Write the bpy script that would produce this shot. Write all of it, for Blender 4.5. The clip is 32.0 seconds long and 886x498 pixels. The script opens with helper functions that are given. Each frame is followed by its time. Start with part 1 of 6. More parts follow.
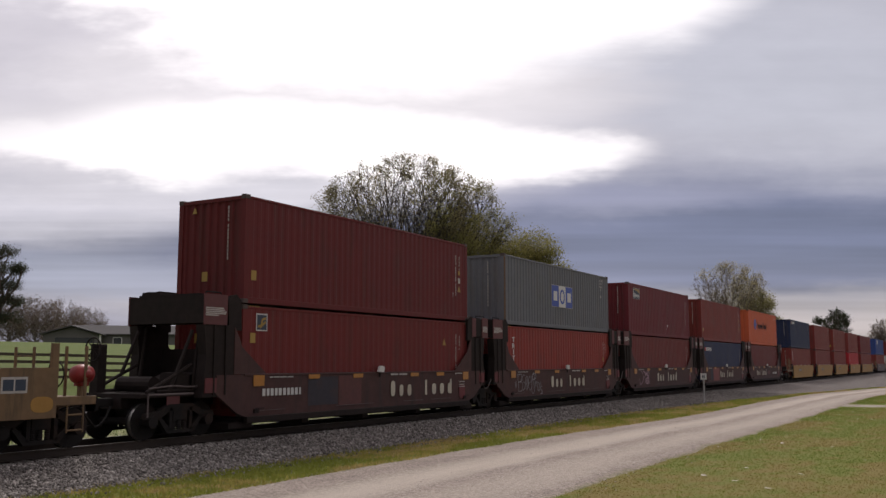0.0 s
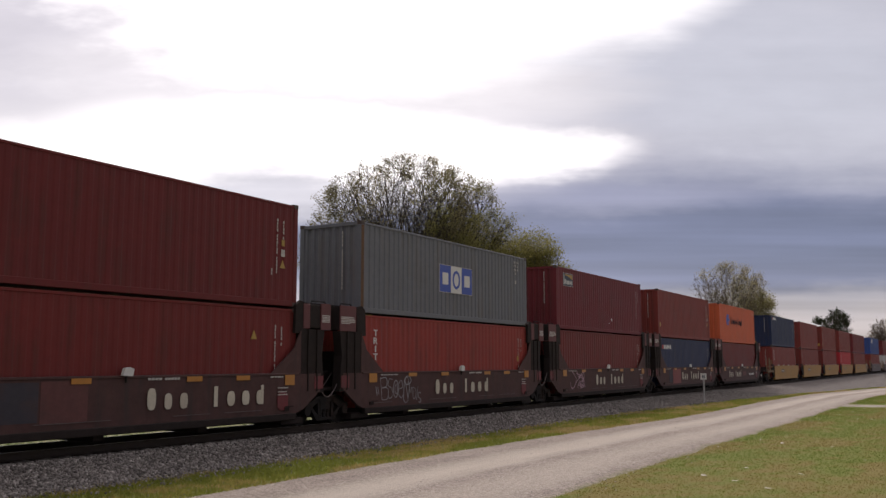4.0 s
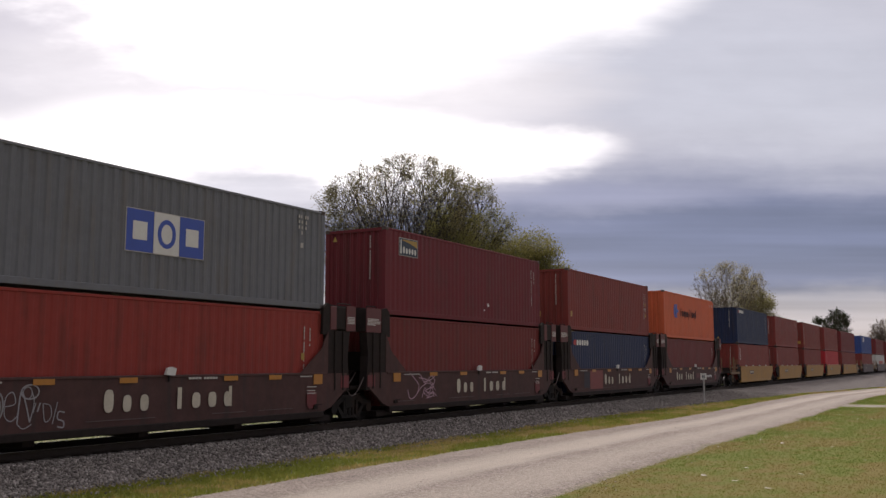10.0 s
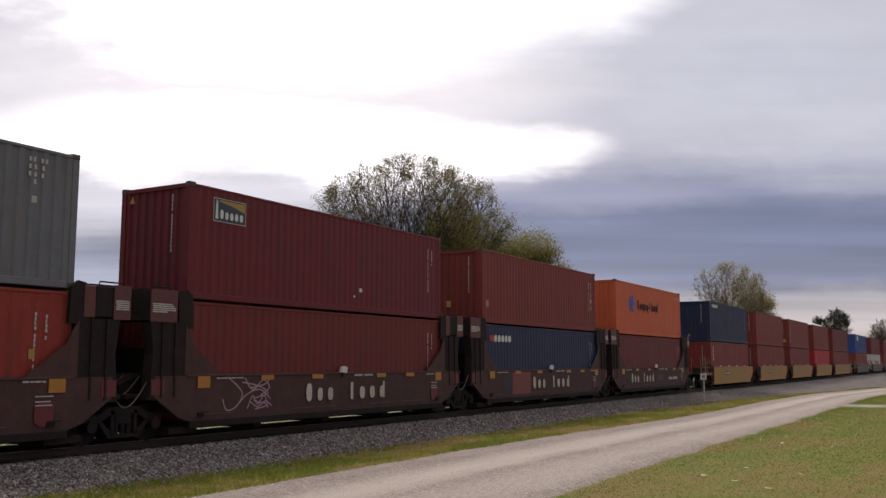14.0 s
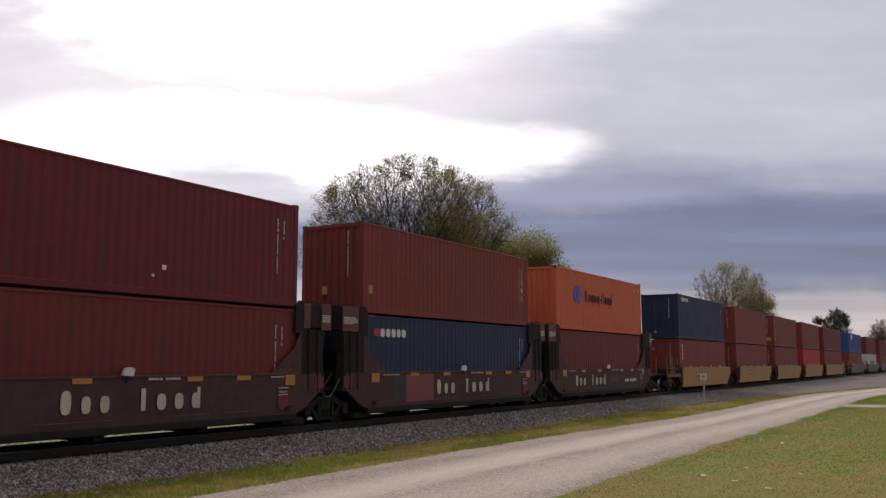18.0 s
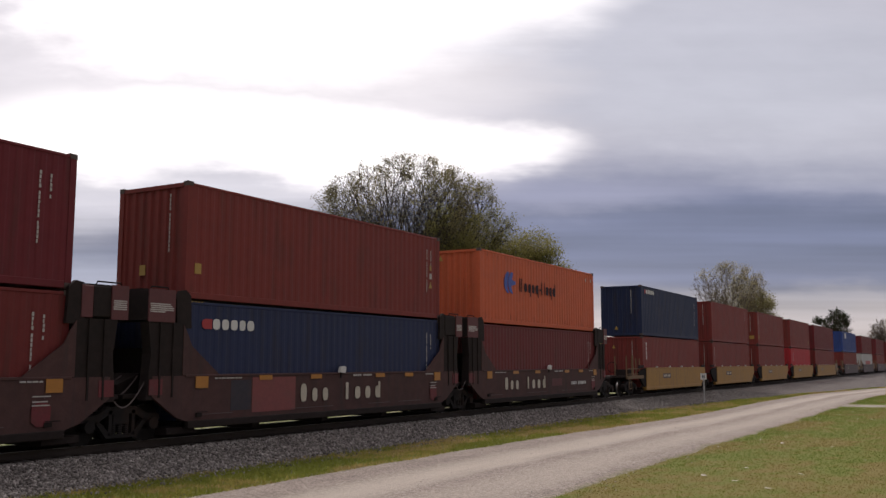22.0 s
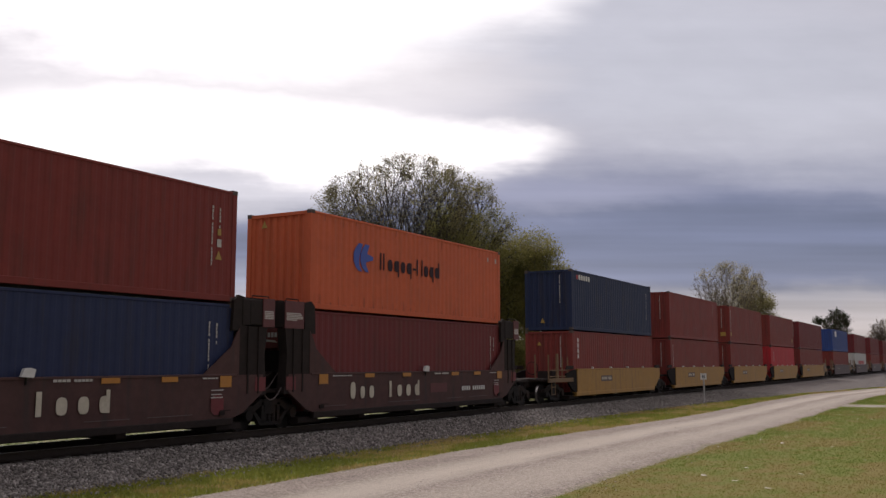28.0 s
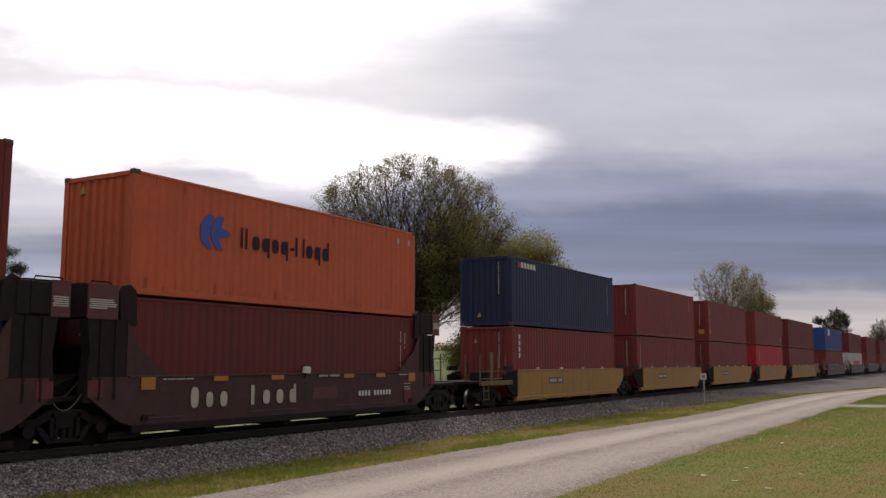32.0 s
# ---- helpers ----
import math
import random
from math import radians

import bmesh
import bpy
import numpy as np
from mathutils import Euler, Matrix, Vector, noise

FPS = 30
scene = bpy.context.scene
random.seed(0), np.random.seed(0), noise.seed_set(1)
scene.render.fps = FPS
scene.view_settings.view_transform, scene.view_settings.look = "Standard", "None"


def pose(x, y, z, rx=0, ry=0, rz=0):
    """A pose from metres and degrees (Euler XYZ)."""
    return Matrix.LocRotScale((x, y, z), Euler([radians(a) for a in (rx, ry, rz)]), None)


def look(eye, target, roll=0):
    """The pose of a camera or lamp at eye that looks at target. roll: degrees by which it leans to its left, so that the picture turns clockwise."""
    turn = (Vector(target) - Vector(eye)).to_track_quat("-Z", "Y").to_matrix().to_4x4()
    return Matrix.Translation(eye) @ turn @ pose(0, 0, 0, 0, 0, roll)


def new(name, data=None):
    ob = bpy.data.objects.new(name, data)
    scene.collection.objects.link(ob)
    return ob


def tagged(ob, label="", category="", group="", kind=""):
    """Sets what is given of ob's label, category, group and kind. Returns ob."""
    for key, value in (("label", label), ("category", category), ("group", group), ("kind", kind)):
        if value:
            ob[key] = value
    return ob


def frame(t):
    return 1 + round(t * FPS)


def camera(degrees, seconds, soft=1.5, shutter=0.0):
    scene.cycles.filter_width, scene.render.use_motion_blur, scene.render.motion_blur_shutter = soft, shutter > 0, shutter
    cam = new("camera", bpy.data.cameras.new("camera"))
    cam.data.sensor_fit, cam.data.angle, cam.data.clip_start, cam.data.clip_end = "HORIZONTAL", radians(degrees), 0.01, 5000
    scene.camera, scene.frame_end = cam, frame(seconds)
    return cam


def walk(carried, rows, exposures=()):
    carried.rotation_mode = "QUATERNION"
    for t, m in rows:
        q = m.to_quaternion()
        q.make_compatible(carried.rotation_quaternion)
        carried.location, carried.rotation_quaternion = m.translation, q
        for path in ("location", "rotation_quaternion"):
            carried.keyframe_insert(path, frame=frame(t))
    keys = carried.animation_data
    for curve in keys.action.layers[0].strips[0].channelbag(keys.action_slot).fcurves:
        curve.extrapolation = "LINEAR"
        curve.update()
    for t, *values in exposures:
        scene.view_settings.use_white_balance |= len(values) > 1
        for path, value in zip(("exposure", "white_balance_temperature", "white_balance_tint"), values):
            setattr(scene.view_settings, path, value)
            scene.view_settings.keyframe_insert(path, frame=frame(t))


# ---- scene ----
# The camera stands still beside the line. Rail heads are at z = 0, the track runs along x.
EYE_Z = 1.80
YAW, PITCH = radians(30.15), radians(7.071)
CENTRE_Y = 17.743            # centre line of the track
GROUND_Z = -0.50
cam = camera(51.61, 32.0, soft=1.45)
AXIS = Vector((math.cos(YAW) * math.cos(PITCH), math.sin(YAW) * math.cos(PITCH), math.sin(PITCH)))
EYE = Vector((0.0, 0.0, EYE_Z))
walk(cam, [(0.0, look(EYE, EYE + AXIS)), (32.0, look(EYE, EYE + AXIS))], exposures=[(0.0, -0.12, 6650, 18), (3.0, -0.03, 6650, 18), (7.0, 0.03, 6650, 18), (12.0, 0.02, 6650, 18), (20.0, -0.06, 6650, 18), (32.0, -0.08, 6650, 18)])


def travel(t):
    """How far the slowing train has gone to the left by t, from where it is at 16 s."""
    u = (t - 16.0) / 16.0
    c = (32.061918, -4.823933, 0.831226, 1.076244, -0.30734, -0.476711)
    return sum(k * u ** (i + 1) for i, k in enumerate(c))


# ---- world, sun, cloud layer ----
SUN_AZ, SUN_EL = radians(36.0), radians(47.0)
world = bpy.data.worlds.new("sky")
scene.world = world
world.use_nodes = True
wn = world.node_tree
wn.nodes.clear()
w_sky = wn.nodes.new("ShaderNodeTexSky")
w_sky.sky_type, w_sky.sun_disc = "NISHITA", False
w_sky.sun_elevation, w_sky.sun_rotation = SUN_EL, radians(90.0) - SUN_AZ
w_bg = wn.nodes.new("ShaderNodeBackground")
w_bg.inputs["Strength"].default_value = 0.05
w_out = wn.nodes.new("ShaderNodeOutputWorld")
wn.links.new(w_sky.outputs[0], w_bg.inputs[0])
wn.links.new(w_bg.outputs[0], w_out.inputs[0])

sun = new("sun", bpy.data.lights.new("sun", "SUN"))
sun.data.energy, sun.data.angle, sun.data.color = 4.5, radians(12.0), (1.0, 0.95, 0.86)
sun_way = Vector((math.cos(SUN_AZ) * math.cos(SUN_EL), math.sin(SUN_AZ) * math.cos(SUN_EL), math.sin(SUN_EL)))
sun.matrix_world = look(sun_way * 50, (0, 0, 0))


class Nodes:
    """Short hand for a node tree."""

    def __init__(self, tree):
        self.tree = tree

    def link(self, value, socket):
        if isinstance(value, bpy.types.NodeSocket):
            self.tree.links.new(value, socket)
        else:
            socket.default_value = value

    def add(self, kind, inputs=(), **props):
        n = self.tree.nodes.new(kind)
        for k, v in props.items():
            setattr(n, k, v)
        for key, v in (inputs.items() if isinstance(inputs, dict) else enumerate(inputs)):
            self.link(v, n.inputs[key])
        return n

    def math(self, op, a, b=0.0, c=0.0, clamp=False):
        return self.add("ShaderNodeMath", (a, b, c), operation=op, use_clamp=clamp).outputs[0]

    def mix(self, f, a, b, blend="MIX"):
        n = self.add("ShaderNodeMix", {0: f, 6: a, 7: b}, data_type="RGBA", blend_type=blend)
        return n.outputs[2]

    def noise(self, vec, scale, detail=3.0, rough=0.55, distort=0.0):
        n = self.add("ShaderNodeTexNoise", {"Vector": vec, "Scale": scale, "Detail": detail, "Roughness": rough, "Distortion": distort})
        return n.outputs[0]

    def ramp(self, f, stops):
        n = self.add("ShaderNodeValToRGB", (f,))
        e = n.color_ramp.elements
        while len(e) < len(stops):
            e.new(0.5)
        for el, (p, c) in zip(e, stops):
            el.position, el.color = p, ((c, c, c, 1) if isinstance(c, (int, float)) else (*c, 1))
        return n.outputs[0]

    def steps(self, x, lo, hi):
        n = self.add("ShaderNodeMapRange", {0: x, 1: lo, 2: hi, 3: 0.0, 4: 1.0}, interpolation_type="SMOOTHSTEP")
        return n.outputs[0]


CLOUD_H = 105.0


def cloud_material():
    m = bpy.data.materials.new("cloud_layer")
    m.use_nodes = True
    m.node_tree.nodes.clear()
    g = Nodes(m.node_tree)
    co = g.add("ShaderNodeTexCoord").outputs["Object"]
    sep = g.add("ShaderNodeSeparateXYZ", (co,))
    px = g.math("MULTIPLY", sep.outputs[0], 1 / CLOUD_H)
    py = g.math("MULTIPLY", sep.outputs[1], 1 / CLOUD_H)
    c, s = math.cos(YAW), math.sin(YAW)
    fw = g.math("MAXIMUM", g.math("ADD", g.math("MULTIPLY", px, c), g.math("MULTIPLY", py, s)), 0.5)
    rt = g.math("SUBTRACT", g.math("MULTIPLY", px, s), g.math("MULTIPLY", py, c))
    u0, v0 = g.math("DIVIDE", rt, fw), g.math("DIVIDE", 1.0, fw)
    vec = g.add("ShaderNodeCombineXYZ", (u0, g.math("MULTIPLY", v0, 2.6), 0.0)).outputs[0]
    n1 = g.math("SUBTRACT", g.noise(vec, 3.2, 4.0), 0.5)
    n2 = g.math("SUBTRACT", g.noise(vec, 8.0, 4.0, 0.6), 0.5)
    vec2 = g.add("ShaderNodeCombineXYZ", (u0, g.math("MULTIPLY", v0, 9.0), 3.0)).outputs[0]
    n3 = g.math("SUBTRACT", g.noise(vec2, 3.0, 4.0, 0.55), 0.5)
    v = g.math("ADD", v0, g.math("ADD", g.math("MULTIPLY", n1, 0.035), g.math("MULTIPLY", n3, 0.03)))
    u = g.math("ADD", u0, g.math("ADD", g.math("MULTIPLY", n1, 0.20), g.math("MULTIPLY", n2, 0.10)))
    v = g.math("ADD", v, g.math("MULTIPLY", n2, 0.03))

    def blob(cu, cv, a, b, rot=0.0, lo=1.0, hi=0.2):
        du, dv = g.math("SUBTRACT", u, cu), g.math("SUBTRACT", v, cv)
        cr, sr = math.cos(rot), math.sin(rot)
        x = g.math("MULTIPLY", g.math("ADD", g.math("MULTIPLY", du, cr), g.math("MULTIPLY", dv, sr)), 1 / a)
        y = g.math("MULTIPLY", g.math("SUBTRACT", g.math("MULTIPLY", dv, cr), g.math("MULTIPLY", du, sr)), 1 / b)
        d = g.math("ADD", g.math("MULTIPLY", x, x), g.math("MULTIPLY", y, y))
        return g.steps(d, lo, hi)

    col = g.ramp(v, [(0.0, (.70, .66, .65)), (.045, (.66, .63, .65)), (.072, (.50, .50, .57)), (.092, (.22, .25, .385)),
                     (.13, (.185, .21, .35)), (.16, (.255, .28, .41)), (.20, (.39, .41, .52)), (.25, (.58, .58, .64)),
                     (.31, (.64, .635, .68)), (.42, (.66, .66, .70)), (.9, (.54, .54, .57)), (1.0, (.42, .41, .42))])
    for w, tint in SKY_BLOBS:
        col = g.mix(blob(*w), col, (*tint, 1))
    # two bright openings: the broad one overhead and the long gap below it
    s0 = g.math("ADD", g.math("MULTIPLY", u, 1 / 1.4), .6 / 1.4)

    def edge(points):
        n = g.add("ShaderNodeValToRGB", (s0,))
        n.color_ramp.interpolation = "B_SPLINE"
        e = n.color_ramp.elements
        while len(e) < len(points):
            e.new(.5)
        for el, (pu, pv) in zip(e, points):
            el.position, el.color = (pu + .6) / 1.4, (pv, pv, pv, 1)
        return n.outputs[0]

    ragged = g.math("ADD", v, g.math("MULTIPLY", n2, .022))
    over = g.math("SUBTRACT", ragged, edge(OPENING_LOW))
    k_top = g.math("MULTIPLY", g.steps(over, -.045, .045), g.math("MULTIPLY", g.steps(v, .70, .58), g.steps(u, -.55, -.40)))
    gap_hi, gap_lo = g.math("SUBTRACT", edge(GAP_HIGH), ragged), g.math("SUBTRACT", ragged, edge(GAP_LOW))
    halo = g.math("MULTIPLY", g.steps(gap_hi, -.055, .01), g.steps(gap_lo, -.030, .012))
    col = g.mix(g.math("MULTIPLY", halo, .40), col, (1.15, 1.14, 1.13, 1))
    k_gap = g.math("MULTIPLY", g.steps(gap_hi, -.028, .026), g.steps(gap_lo, -.022, .018))
    col = g.mix(g.math("MAXIMUM", k_top, k_gap), col, (1.85, 1.85, 1.8, 1))
    # streaks and billows within the layer
    vec3 = g.add("ShaderNodeCombineXYZ", (u0, g.math("MULTIPLY", v0, 26.0), 7.0)).outputs[0]
    n4 = g.math("MULTIPLY", g.math("SUBTRACT", g.noise(vec3, 1.6, 3.0, 0.5), 0.5), g.steps(v0, 0.24, 0.12))
    tone = g.math("ADD", g.math("ADD", 1.0, g.math("MULTIPLY", n4, 1.3)), g.math("ADD", g.math("MULTIPLY", n3, 0.20), g.math("MULTIPLY", n2, 0.22)))
    col = g.mix(1.0, col, g.add("ShaderNodeCombineXYZ", (tone, tone, tone)).outputs[0], "MULTIPLY")
    # thin bright cloud overhead and towards the hidden sun
    fwd = g.math("SUBTRACT", g.math("ADD", g.math("MULTIPLY", px, c), g.math("MULTIPLY", py, s)), 0.55)
    d2 = g.math("ADD", g.math("MULTIPLY", fwd, fwd), g.math("MULTIPLY", g.math("MULTIPLY", rt, rt), 0.5))
    col = g.mix(g.steps(d2, 1.7, 0.2), col, (1.25, 1.2, 1.16, 1))
    em = g.add("ShaderNodeEmission", {"Color": col, "Strength": 1.0})
    tr = g.add("ShaderNodeBsdfTransparent")
    mixs = g.add("ShaderNodeMixShader", (0.72, tr.outputs[0], em.outputs[0]))
    out = g.add("ShaderNodeOutputMaterial", (mixs.outputs[0],))
    return m


# lower edge of the broad opening, upper and lower edge of the long gap: right over forward, up over forward
OPENING_LOW = [(-.58, .47), (-.427, .425), (-.369, .400), (-.310, .365), (-.225, .322), (-.142, .306), (-.041, .306), (.042, .320), (.138, .340), (.254, .372), (.325, .407), (.398, .45), (.51, .52), (.75, .62)]
GAP_HIGH = [(-.58, .243), (-.456, .246), (-.413, .256), (-.338, .279), (-.275, .288), (-.193, .285), (-.116, .277), (-.021, .264), (.073, .254), (.155, .243), (.205, .232), (.262, .215), (.40, .18)]
GAP_LOW = [(-.58, .246), (-.456, .236), (-.411, .223), (-.335, .193), (-.285, .200), (-.241, .211), (-.198, .217), (-.153, .212), (-.116, .201), (-.053, .196), (.010, .197), (.067, .203), (.123, .211), (.174, .221), (.205, .231), (.262, .250), (.40, .30)]
# soft bright and dark banks: centre, half axes, turn; colour
SKY_BLOBS = [
    ((.38, .34, .44, .16, -.10, 1.0, .0), (.70, .735, .80)),
    ((.42, .130, .44, .060, .0, 1.0, .0), (.165, .195, .32)),
    ((.16, .183, .20, .028, -.06, 1.0, .0), (.33, .35, .48)),
    ((-.42, .095, .35, .034, .0, 1.0, .0), (.40, .44, .57)),
    ((-.44, .165, .26, .055, .0, 1.0, .0), (.80, .81, .88)),
    ((-.42, .025, .32, .055, .0, 1.0, .0), (.30, .33, .46)),
    ((-.26, .25, .52, .11, -.02, 1.0, .0), (1.02, 1.01, 1.03)),
    ((-.42, .40, .30, .14, .0, 1.0, .0), (.88, .87, .91)),
    ((-.04, .305, .32, .06, .0, 1.0, .0), (1.08, 1.07, 1.07)),
    ((-.24, .330, .26, .07, .0, 1.0, .0), (1.06, 1.05, 1.06)),
    ((-.20, .195, .27, .048, .0, 1.1, .0), (.88, .89, .94)),
]
sheet_me = bpy.data.meshes.new("cloud_layer")
R_SHEET = 6000.0
sheet_me.from_pydata([(-R_SHEET, -R_SHEET, 0), (R_SHEET, -R_SHEET, 0), (R_SHEET, R_SHEET, 0), (-R_SHEET, R_SHEET, 0)], [], [(0, 3, 2, 1)])
clouds = tagged(new("cloud_layer", sheet_me), "grey drifting overcast cloud layer with bright gaps", "clouds", kind="structure")
sheet_me.materials.append(cloud_material())

# ---- materials ----
def surface(name, base, rough=0.6, metal=0.0, grain=0.15, scale=3.0, stain=None, stain_amount=0.35, streak=False, bump=0.2, bump_scale=40.0,
            per_object=0.0, spec=0.5, stain_scale=1.2):
    """A painted, stained, slightly rough surface. base: colour; stain: a second colour in patches or runs."""
    m = bpy.data.materials.new(name)
    m.use_nodes = True
    g = Nodes(m.node_tree)
    b = m.node_tree.nodes["Principled BSDF"]
    co = g.add("ShaderNodeTexCoord").outputs["Object"]
    fine = g.noise(co, scale * 6, 4.0, 0.6)
    wide = g.noise(co, scale, 3.0)
    f = g.math("ADD", g.math("MULTIPLY", fine, 0.5), g.math("MULTIPLY", wide, 0.5))
    lo, hi = [max(0.0, x * (1 - grain)) for x in base], [min(1.0, x * (1 + grain)) for x in base]
    col = g.ramp(f, [(0.3, tuple(lo)), (0.7, tuple(hi))])
    if stain:
        vec = co
        if streak:
            vec = g.add("ShaderNodeMapping", {"Vector": co, "Scale": (1.0, 1.0, 0.10)}).outputs[0]
        n = g.noise(vec, stain_scale * (3.0 if streak else 1.0), 5.0, 0.65)
        k = g.math("MULTIPLY", g.steps(n, 0.48, 0.72), stain_amount)
        col = g.mix(k, col, (*stain, 1))
    if per_object:
        rnd = g.add("ShaderNodeObjectInfo").outputs["Random"]
        k = g.math("ADD", g.math("MULTIPLY", rnd, 2 * per_object), 1 - per_object)
        comb = g.add("ShaderNodeCombineXYZ", (k, k, k)).outputs[0]
        col = g.mix(1.0, col, comb, "MULTIPLY")
    g.link(col, b.inputs["Base Color"])
    g.link(g.math("ADD", g.math("MULTIPLY", wide, 0.25), rough - 0.12), b.inputs["Roughness"])
    b.inputs["Metallic"].default_value = metal
    b.inputs["Specular IOR Level"].default_value = spec
    if bump:
        bn = g.add("ShaderNodeBump", {"Strength": bump, "Distance": 0.01, "Height": g.noise(co, bump_scale, 3.0)})
        g.link(bn.outputs[0], b.inputs["Normal"])
    return m


DIRT = (.045, .035, .028)
RUST = (.13, .055, .025)
PAINT = {}


def paint(key, base, stain=DIRT, amount=0.35):
    PAINT[key] = surface("paint_" + key, base, rough=0.55, grain=0.12, scale=0.9, stain=stain, stain_amount=amount, streak=True, bump=0.15, bump_scale=25, spec=0.2)
    return PAINT[key]


paint("brown_a", (.128, .021, .022))
paint("brown_b", (.150, .024, .023))
paint("grey", (.148, .156, .178), (.16, .13, .10), 0.3)
paint("red", (.25, .039, .032))
paint("maroon", (.138, .0205, .0275))
paint("brown_c", (.150, .027, .0265))
paint("brown_d", (.185, .035, .030))
paint("navy", (.023, .032, .080))
paint("orange", (.52, .112, .050), (.30, .09, .04), 0.35)
paint("brown_e", (.140, .027, .029))
paint("navy_f", (.018, .028, .072))
paint("rust_red", (.19, .036, .032))
paint("bright_red", (.42, .03, .04))
paint("dark_red", (.145, .022, .027))
paint("blue", (.032, .065, .23))
paint("white", (.46, .46, .45), (.3, .22, .18), 0.35)
CAR_BROWN = surface("car_brown", (.069, .033, .0315), rough=0.7, grain=0.3, scale=0.8, stain=(.042, .031, .031), stain_amount=0.7, streak=True, bump=0.3, bump_scale=18, spec=0.3)
CAR_DARK = surface("car_dark", (.022, .0155, .0145), rough=0.75, grain=0.4, scale=1.0, stain=(.014, .011, .011), stain_amount=0.6, bump=0.3, spec=0.2)
CAR_RED = surface("car_red", (.105, .028, .031), rough=0.65, grain=0.2, scale=1.2, stain=(.07, .04, .04), stain_amount=0.6, bump=0.2)
CAR_YELLOW = surface("car_yellow", (.34, .182, .040), rough=0.6, grain=0.15, scale=0.7, stain=(.13, .09, .05), stain_amount=0.5, streak=True, bump=0.2)
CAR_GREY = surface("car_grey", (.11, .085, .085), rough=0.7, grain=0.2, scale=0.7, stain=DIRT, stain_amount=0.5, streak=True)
END_RED = surface("end_red", (.135, .017, .023), rough=0.6, grain=0.25, scale=2.5, stain=(.06, .03, .03), stain_amount=0.6)
DULL_BLUE = surface("dull_blue_patch", (.030, .026, .038), rough=0.7, grain=0.25, scale=1.2, stain=(.06, .032, .03), stain_amount=0.6)
END_BLACK = surface("end_black", (.013, .010, .010), rough=0.85, grain=0.3, scale=1.5, spec=0.15)
LOGO_WORD = surface("logo_word", (.040, .022, .030), rough=0.7, grain=0.2, scale=4.0, spec=0.15)
DULL_RED = surface("dull_red_patch", (.105, .034, .033), rough=0.7, grain=0.25, scale=1.2, stain=(.05, .028, .027), stain_amount=0.6)
PRIMER = surface("primer_patch", (.21, .058, .058), rough=0.7, grain=0.15, scale=1.5, stain=(.15, .06, .055), stain_amount=0.5)
STEEL = surface("dark_steel", (.012, .010, .010), rough=0.75, grain=0.35, scale=3.0, stain=RUST, stain_amount=0.15, spec=0.25)
TREAD = surface("worn_steel", (.35, .34, .33), rough=0.35, metal=0.9, grain=0.1, scale=5.0)
CREAM = surface("cream_paint", (.50, .46, .38), rough=0.6, grain=0.15, scale=3.0, stain=(.25, .2, .15), stain_amount=0.4)
WHITE = surface("white_mark", (.60, .60, .59), rough=0.6, grain=0.08, scale=6.0)
AMBER = surface("amber_reflector", (.40, .165, .022), rough=0.4, grain=0.12, scale=8.0)
YELLOW = surface("yellow_label", (.35, .22, .045), rough=0.5, grain=0.1, scale=8.0)
LOGO_BLUE = surface("logo_blue", (.035, .075, .36), rough=0.5, grain=0.1, scale=4.0)
LOGO_DARK = surface("logo_dark", (.03, .045, .075), rough=0.6, grain=0.1, scale=4.0)
LOGO_RED = surface("logo_red", (.34, .025, .03), rough=0.5, grain=0.1, scale=4.0)
PINK = surface("pink_spray", (.40, .25, .31), rough=0.6, grain=0.15, scale=6.0)
SILVER = surface("pale_spray", (.27, .26, .28), rough=0.55, grain=0.2, scale=6.0)
RED_PART = surface("red_enamel", (.24, .015, .014), rough=0.4, grain=0.12, scale=4.0, stain=(.15, .03, .03), stain_amount=0.4)
CODE = surface("faded_code", (.42, .40, .38), rough=0.7, grain=0.25, scale=9.0)
CAR_OCHRE = surface("car_ochre", (.165, .10, .050), rough=0.7, grain=0.25, scale=1.0, stain=(.06, .045, .03), stain_amount=0.7, streak=True, bump=0.3)
RUST_RUN = surface("rust_run", (.33, .082, .042), rough=0.85, grain=0.3, scale=6.0)
RUSTY = surface("rust_stain", (.115, .062, .035), rough=0.85, grain=0.3, scale=4.0, stain=(.06, .035, .025), stain_amount=0.6)
